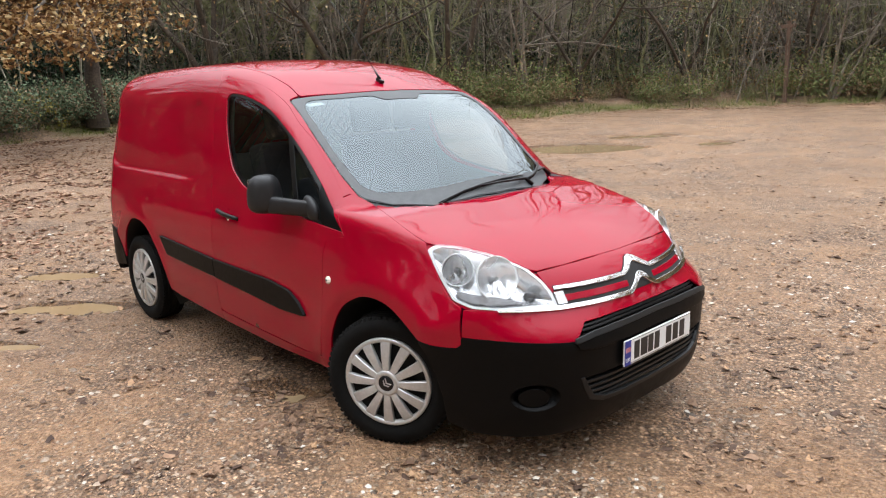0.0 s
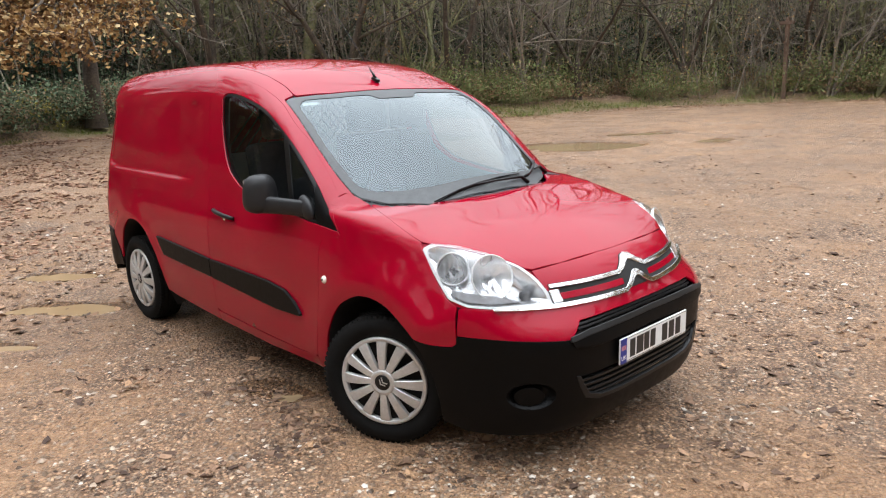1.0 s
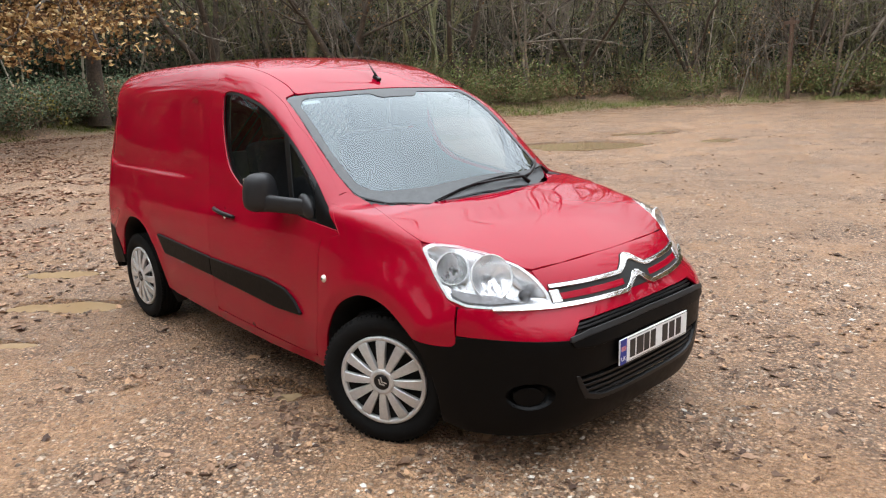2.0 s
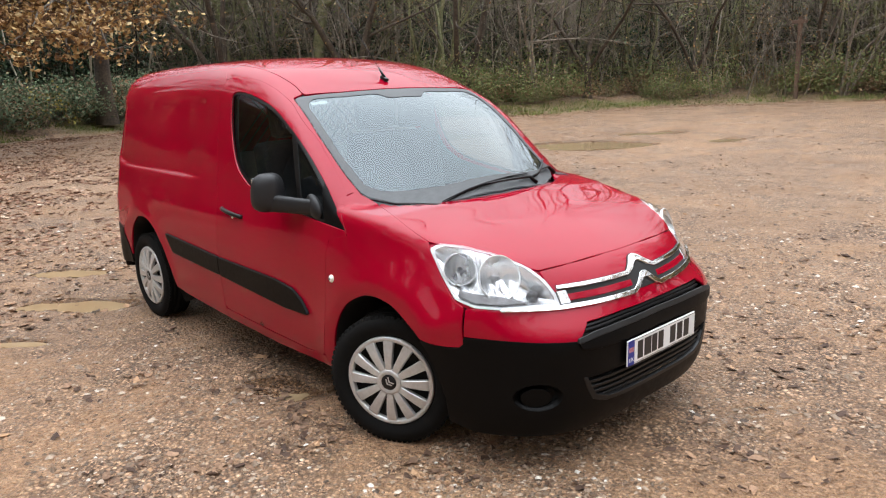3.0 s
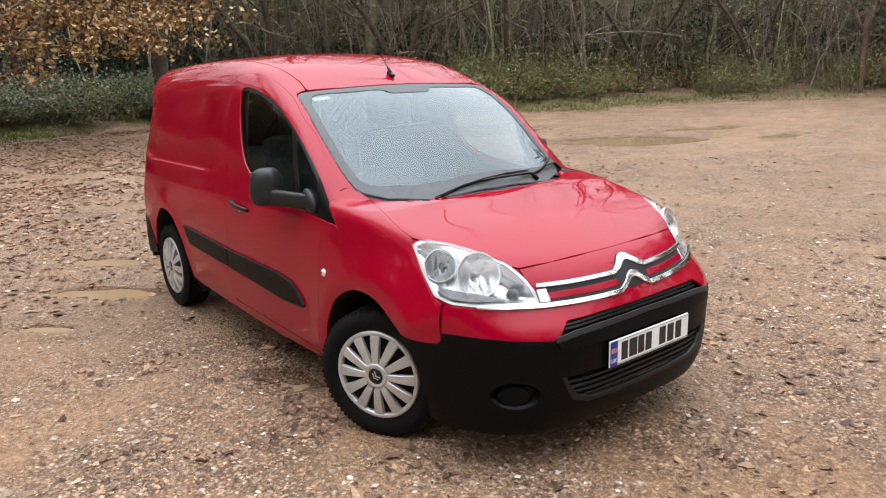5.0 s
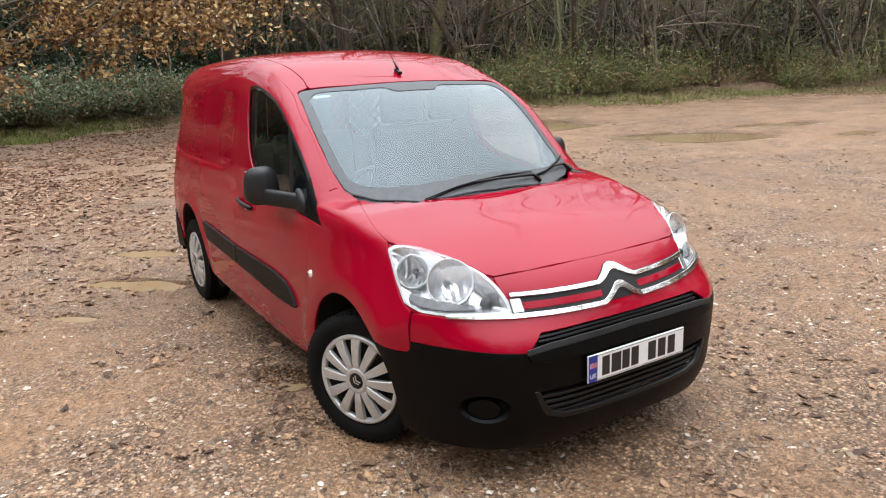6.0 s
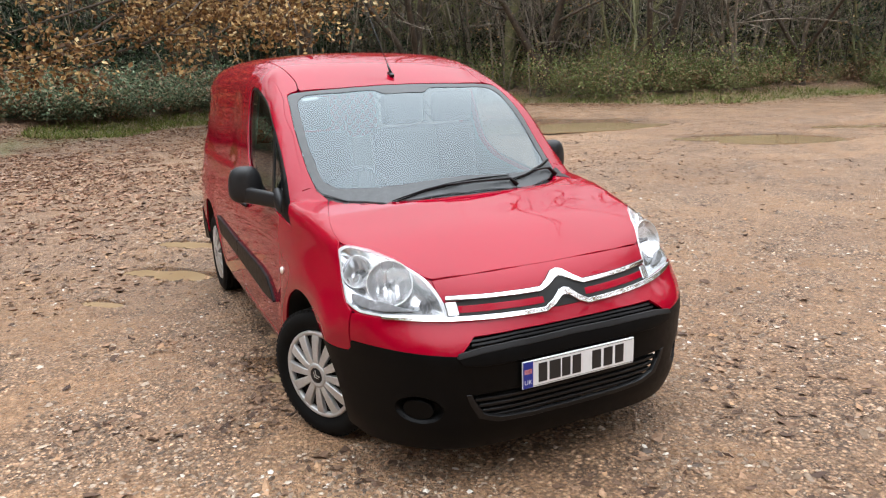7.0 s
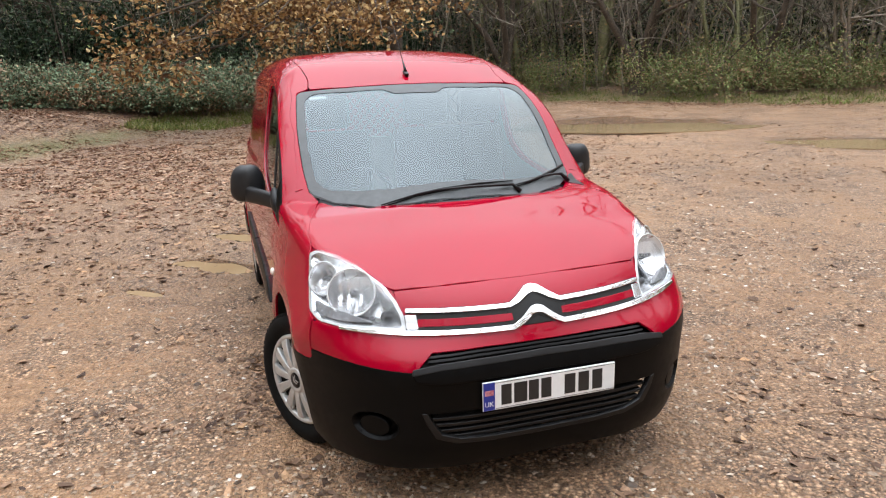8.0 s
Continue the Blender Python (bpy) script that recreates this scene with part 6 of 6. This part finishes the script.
# thin upright stems crowding the wood's inside, and its dim far side
stems = Wood()
for k in range(2000):
    b, beyond = wood_rng.uniform(90, 210), wood_rng.uniform(2.5, 22)
    if b > 164 and k % 4:
        continue
    x, y, z = at_edge(b, beyond)
    lean = (wood_rng.gauss(0, 0.25), wood_rng.gauss(0, 0.25))
    h, r = wood_rng.uniform(4, 9), wood_rng.uniform(0.012, 0.045)
    pts = [(x + lean[0] * t * h * 0.5 + wood_rng.gauss(0, 0.13), y + lean[1] * t * h * 0.5 + wood_rng.gauss(0, 0.13), z - 0.1 + h * t) for t in (0, 0.25, 0.5, 0.75, 1)]
    stems.bar(pts, [r, r * 0.9, r * 0.75, r * 0.5, r * 0.25], 4)
    for j in range(6):
        t = wood_rng.choice((1, 1, 2, 2, 3))
        q = np.array(pts[t])
        e = q + np.array([wood_rng.gauss(0, 0.8), wood_rng.gauss(0, 0.8), wood_rng.uniform(0.2, 1.2)])
        stems.bar([q, (q + e) / 2 + np.array([0, 0, 0.1]), e], [r * 0.45, r * 0.3, 0.004], 3)
# arching dead canes tangled along the front of the wood
for k in range(1500):
    b, beyond = wood_rng.uniform(92, 162), wood_rng.uniform(1.8, 6.5)
    x, y, z = at_edge(b, beyond)
    z += 2.6 * wood_rng.random() ** 1.6
    a, span, up = wood_rng.uniform(0, 6.28), wood_rng.uniform(0.5, 1.5), wood_rng.uniform(-0.2, 1.3)
    dx, dy = math.cos(a) * span, math.sin(a) * span
    pts = [(x + dx * t + wood_rng.gauss(0, 0.05), y + dy * t + wood_rng.gauss(0, 0.05), z + up * math.sin(2.4 * t) + wood_rng.gauss(0, 0.04)) for t in (0, 0.3, 0.6, 0.85, 1.1)]
    r = wood_rng.uniform(0.006, 0.016)
    stems.bar(pts, [r, r, r * 0.8, r * 0.6, r * 0.3], 3)
thicket = new("thicket", stems.mesh("thicket"))
thicket.data.materials.append(island_material("twig_bark", [(0.0, (0.016, 0.012, 0.009)), (0.35, (0.060, 0.048, 0.036)), (0.6, (0.13, 0.115, 0.075)), (0.85, (0.28, 0.24, 0.185)), (1.0, (0.42, 0.37, 0.30))], 0.9, spec=0.15))
tagged(thicket, "thicket of thin bare stems inside the wood", "thicket", kind="stuff")

g2 = np.random.default_rng(77)
n_far = 52000
fb = g2.uniform(88, 212, n_far)
fr = np.array(CLEARING(fb)) + 4 + 20 * g2.random(n_far) ** 0.8
fx, fy = fr * np.cos(np.radians(fb)), fr * np.sin(np.radians(fb))
fz = ground_height(fx, fy) + 6.0 * g2.random(n_far) ** 1.5
keep = value_noise(fx * 0.45, fy * 0.45 + fz * 0.6, 51) + value_noise(fx * 1.3, fy * 1.3 + fz, 52) > -0.05 + 0.45 * ramp(fb, 158, 170)
far_leaves = new("understorey_foliage", leaf_mesh(np.stack([fx, fy, fz], 1)[keep], 0.13, 78, name="understorey_foliage"))
far_leaves.data.materials.append(BRAMBLE)
tagged(far_leaves, "thin green and brown understorey foliage", "foliage", kind="stuff")


def far_wood_material():
    m, n, l, b = shader("far_wood")
    co, mp = n.new("ShaderNodeTexCoord"), n.new("ShaderNodeMapping")
    mp.inputs["Scale"].default_value = (1.6, 1.6, 0.16)
    tex = n.new("ShaderNodeTexNoise")
    tex.inputs["Scale"].default_value, tex.inputs["Detail"].default_value, tex.inputs["Roughness"].default_value = 1.3, 8, 0.7
    l.new(co.outputs["Object"], mp.inputs[0])
    l.new(mp.outputs[0], tex.inputs["Vector"])
    broad = noise_tex(n, l, 0.35, 5)
    # the dark stop puts the wood's shaded depth into colour between pale stems
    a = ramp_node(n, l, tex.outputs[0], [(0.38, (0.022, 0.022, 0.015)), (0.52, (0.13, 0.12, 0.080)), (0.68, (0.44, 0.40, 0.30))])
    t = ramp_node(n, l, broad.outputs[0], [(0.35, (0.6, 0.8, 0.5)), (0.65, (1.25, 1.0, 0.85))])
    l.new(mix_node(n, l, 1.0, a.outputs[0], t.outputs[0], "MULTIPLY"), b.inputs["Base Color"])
    b.inputs["Roughness"].default_value = 1.0
    return m


ring_v, ring_f = [], []
for k in range(241):
    a = 2 * math.pi * k / 240
    r = 52 + 2 * math.sin(5 * a)
    top = 15 + 4.0 * float(value_noise(k * 0.31, 3.0, 61)) + 5.0 * float(value_noise(k * 1.7, 5.0, 62))
    ring_v += [(r * math.cos(a), r * math.sin(a), -1), (r * math.cos(a), r * math.sin(a), top)]
    if k < 240:
        ring_f.append((2 * k, 2 * k + 2, 2 * k + 3, 2 * k + 1))
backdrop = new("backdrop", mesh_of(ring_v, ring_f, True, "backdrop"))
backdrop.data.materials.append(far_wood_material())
tagged(backdrop, "dim far side of the surrounding wood", "woodland", kind="structure")

# oak with autumn leaves, its limbs reaching over the verge
oak_rng, oak_gen = random.Random(201), np.random.default_rng(201)
oak = thing("oak_tree", "oak with orange-brown autumn leaves over the verge", "tree")
wood = Wood()
ox, oy, oz = -22.4, 5.4, 0.7
wood.bar([(ox, oy, oz - 0.2), (ox + 0.05, oy, 1.5), (ox - 0.1, oy + 0.1, 3.2), (ox, oy - 0.1, 5.5), (ox + 0.2, oy, 9)], [0.36, 0.24, 0.22, 0.18, 0.08], 12)
clumps = []
for ex, ey, ez, zs in ((-15.4, -2.2, 2.3, 3.0), (-15.2, -1.5, 2.6, 3.2), (-15.4, -2.6, 3.0, 3.4), (-15.3, -1.6, 2.0, 2.8), (-15.6, -0.2, 3.3, 3.4), (-16.0, 1.3, 3.2, 3.3), (-16.8, 3.0, 3.3, 3.4), (-17.6, 4.6, 3.4, 3.6), (-16.0, -2.8, 4.6, 4.6), (-15.8, -0.8, 4.5, 4.6), (-16.2, 1.9, 4.6, 4.6), (-17.4, 5.4, 4.7, 4.7),
                       (-14.9, 3.6, 2.75, 3.5), (-15.1, 2.8, 2.8, 3.5), (-15.3, 1.7, 2.9, 3.4), (-15.4, 0.7, 2.95, 3.4), (-15.0, 3.2, 3.15, 3.6), (-15.2, 2.2, 3.25, 3.6), (-15.3, 1.1, 3.3, 3.6), (-15.4, -2.5, 2.4, 3.0),
                       (-15.2, -2.2, 3.6, 3.8), (-16.5, 0.4, 4.0, 4.2), (-18.5, 6.2, 4.2, 4.6)):
    s0 = np.array([ox, oy, zs + 0.2])
    e0 = np.array([ex, ey - 0.4, ez - (0.32 if ez < 4 else 0.1)])
    pts = [s0 + (e0 - s0) * t + np.array([0, 0, 0.7 * math.sin(math.pi * t)]) + oak_gen.normal(scale=0.12, size=3) * (0 < t < 1) for t in np.linspace(0, 1, 8)]
    wood.bar(pts, np.linspace(0.10, 0.012, 8), 6)
    for k in range(9):
        i = oak_rng.randint(3, 7)
        q = pts[i]
        e = q + np.array([oak_rng.gauss(0.1, 0.5), oak_rng.gauss(0, 0.6), oak_rng.gauss(-0.05, 0.35)])
        wood.bar([q, (q + e) / 2 + np.array([0, 0, 0.06]), e], [0.018, 0.012, 0.004], 4)
        clumps += [e, (q + e) / 2, e + np.array([0, 0, -0.1])]
part("trunk", wood.mesh("trunk"), BARK_DARK, oak)
clumps = np.array(clumps)
pick = clumps[oak_gen.integers(0, len(clumps), 13000)] + oak_gen.normal(size=(13000, 3)) * np.array([0.22, 0.22, 0.13])
part("crown", leaf_mesh(pick, 0.125, 202), OAK_LEAF, oak, "orange-brown oak leaves")

# verge grass
n_g = 44000
gb = np.concatenate([g2.uniform(92, 208, n_g - 14000), g2.uniform(172, 208, 14000)])
gr_ = np.array(CLEARING(gb)) + g2.uniform(-1.4, 3.2, n_g)
bx, by = gr_ * np.cos(np.radians(gb)), gr_ * np.sin(np.radians(gb))
ob_ = outside(bx, by)
ok = (ob_ > -0.3) & (ob_ < 1.7)
bx, by = bx[ok], by[ok]
bz = ground_height(bx, by)
k = len(bx)
h = 0.04 + 0.12 * g2.random(k) ** 2
a = g2.random(k) * 2 * math.pi
lean = g2.normal(scale=0.5, size=(k, 2)) * h[:, None]
w = 0.018
v = np.stack([np.stack([bx - w * np.cos(a), by - w * np.sin(a), bz - 0.01], 1), np.stack([bx + w * np.cos(a), by + w * np.sin(a), bz - 0.01], 1), np.stack([bx + lean[:, 0], by + lean[:, 1], bz + h], 1)], 1).reshape(-1, 3)
grass_ob = new("grass", mesh_of(v, np.arange(3 * k).reshape(-1, 3), False, "grass"))
grass_ob.data.materials.append(GRASS)
tagged(grass_ob, "rough green verge grass", "grass", kind="stuff")

# wooden post at the far verge
post_x, post_y = -9.3, 26.3
post_z = float(ground_height(np.array([post_x]), np.array([post_y]))[0])
post = thing("wooden_post", "weathered brown wooden post with a short crossboard", "post", at=(post_x, post_y, post_z))
WEATHERED = plain("weathered_wood", (0.075, 0.045, 0.030), (0.17, 0.105, 0.072), 0.85, scale=25, bump=0.5, depth=0.004)
part("shaft", box((0.13, 0.13, 3.1), (0.05, 0, 1.45), 0.015, Matrix.Rotation(radians(1.2), 4, "X")), WEATHERED, post)
part("crossboard", box((0.55, 0.05, 0.13), (0.05, -0.09, 2.82), 0.01), WEATHERED, post)
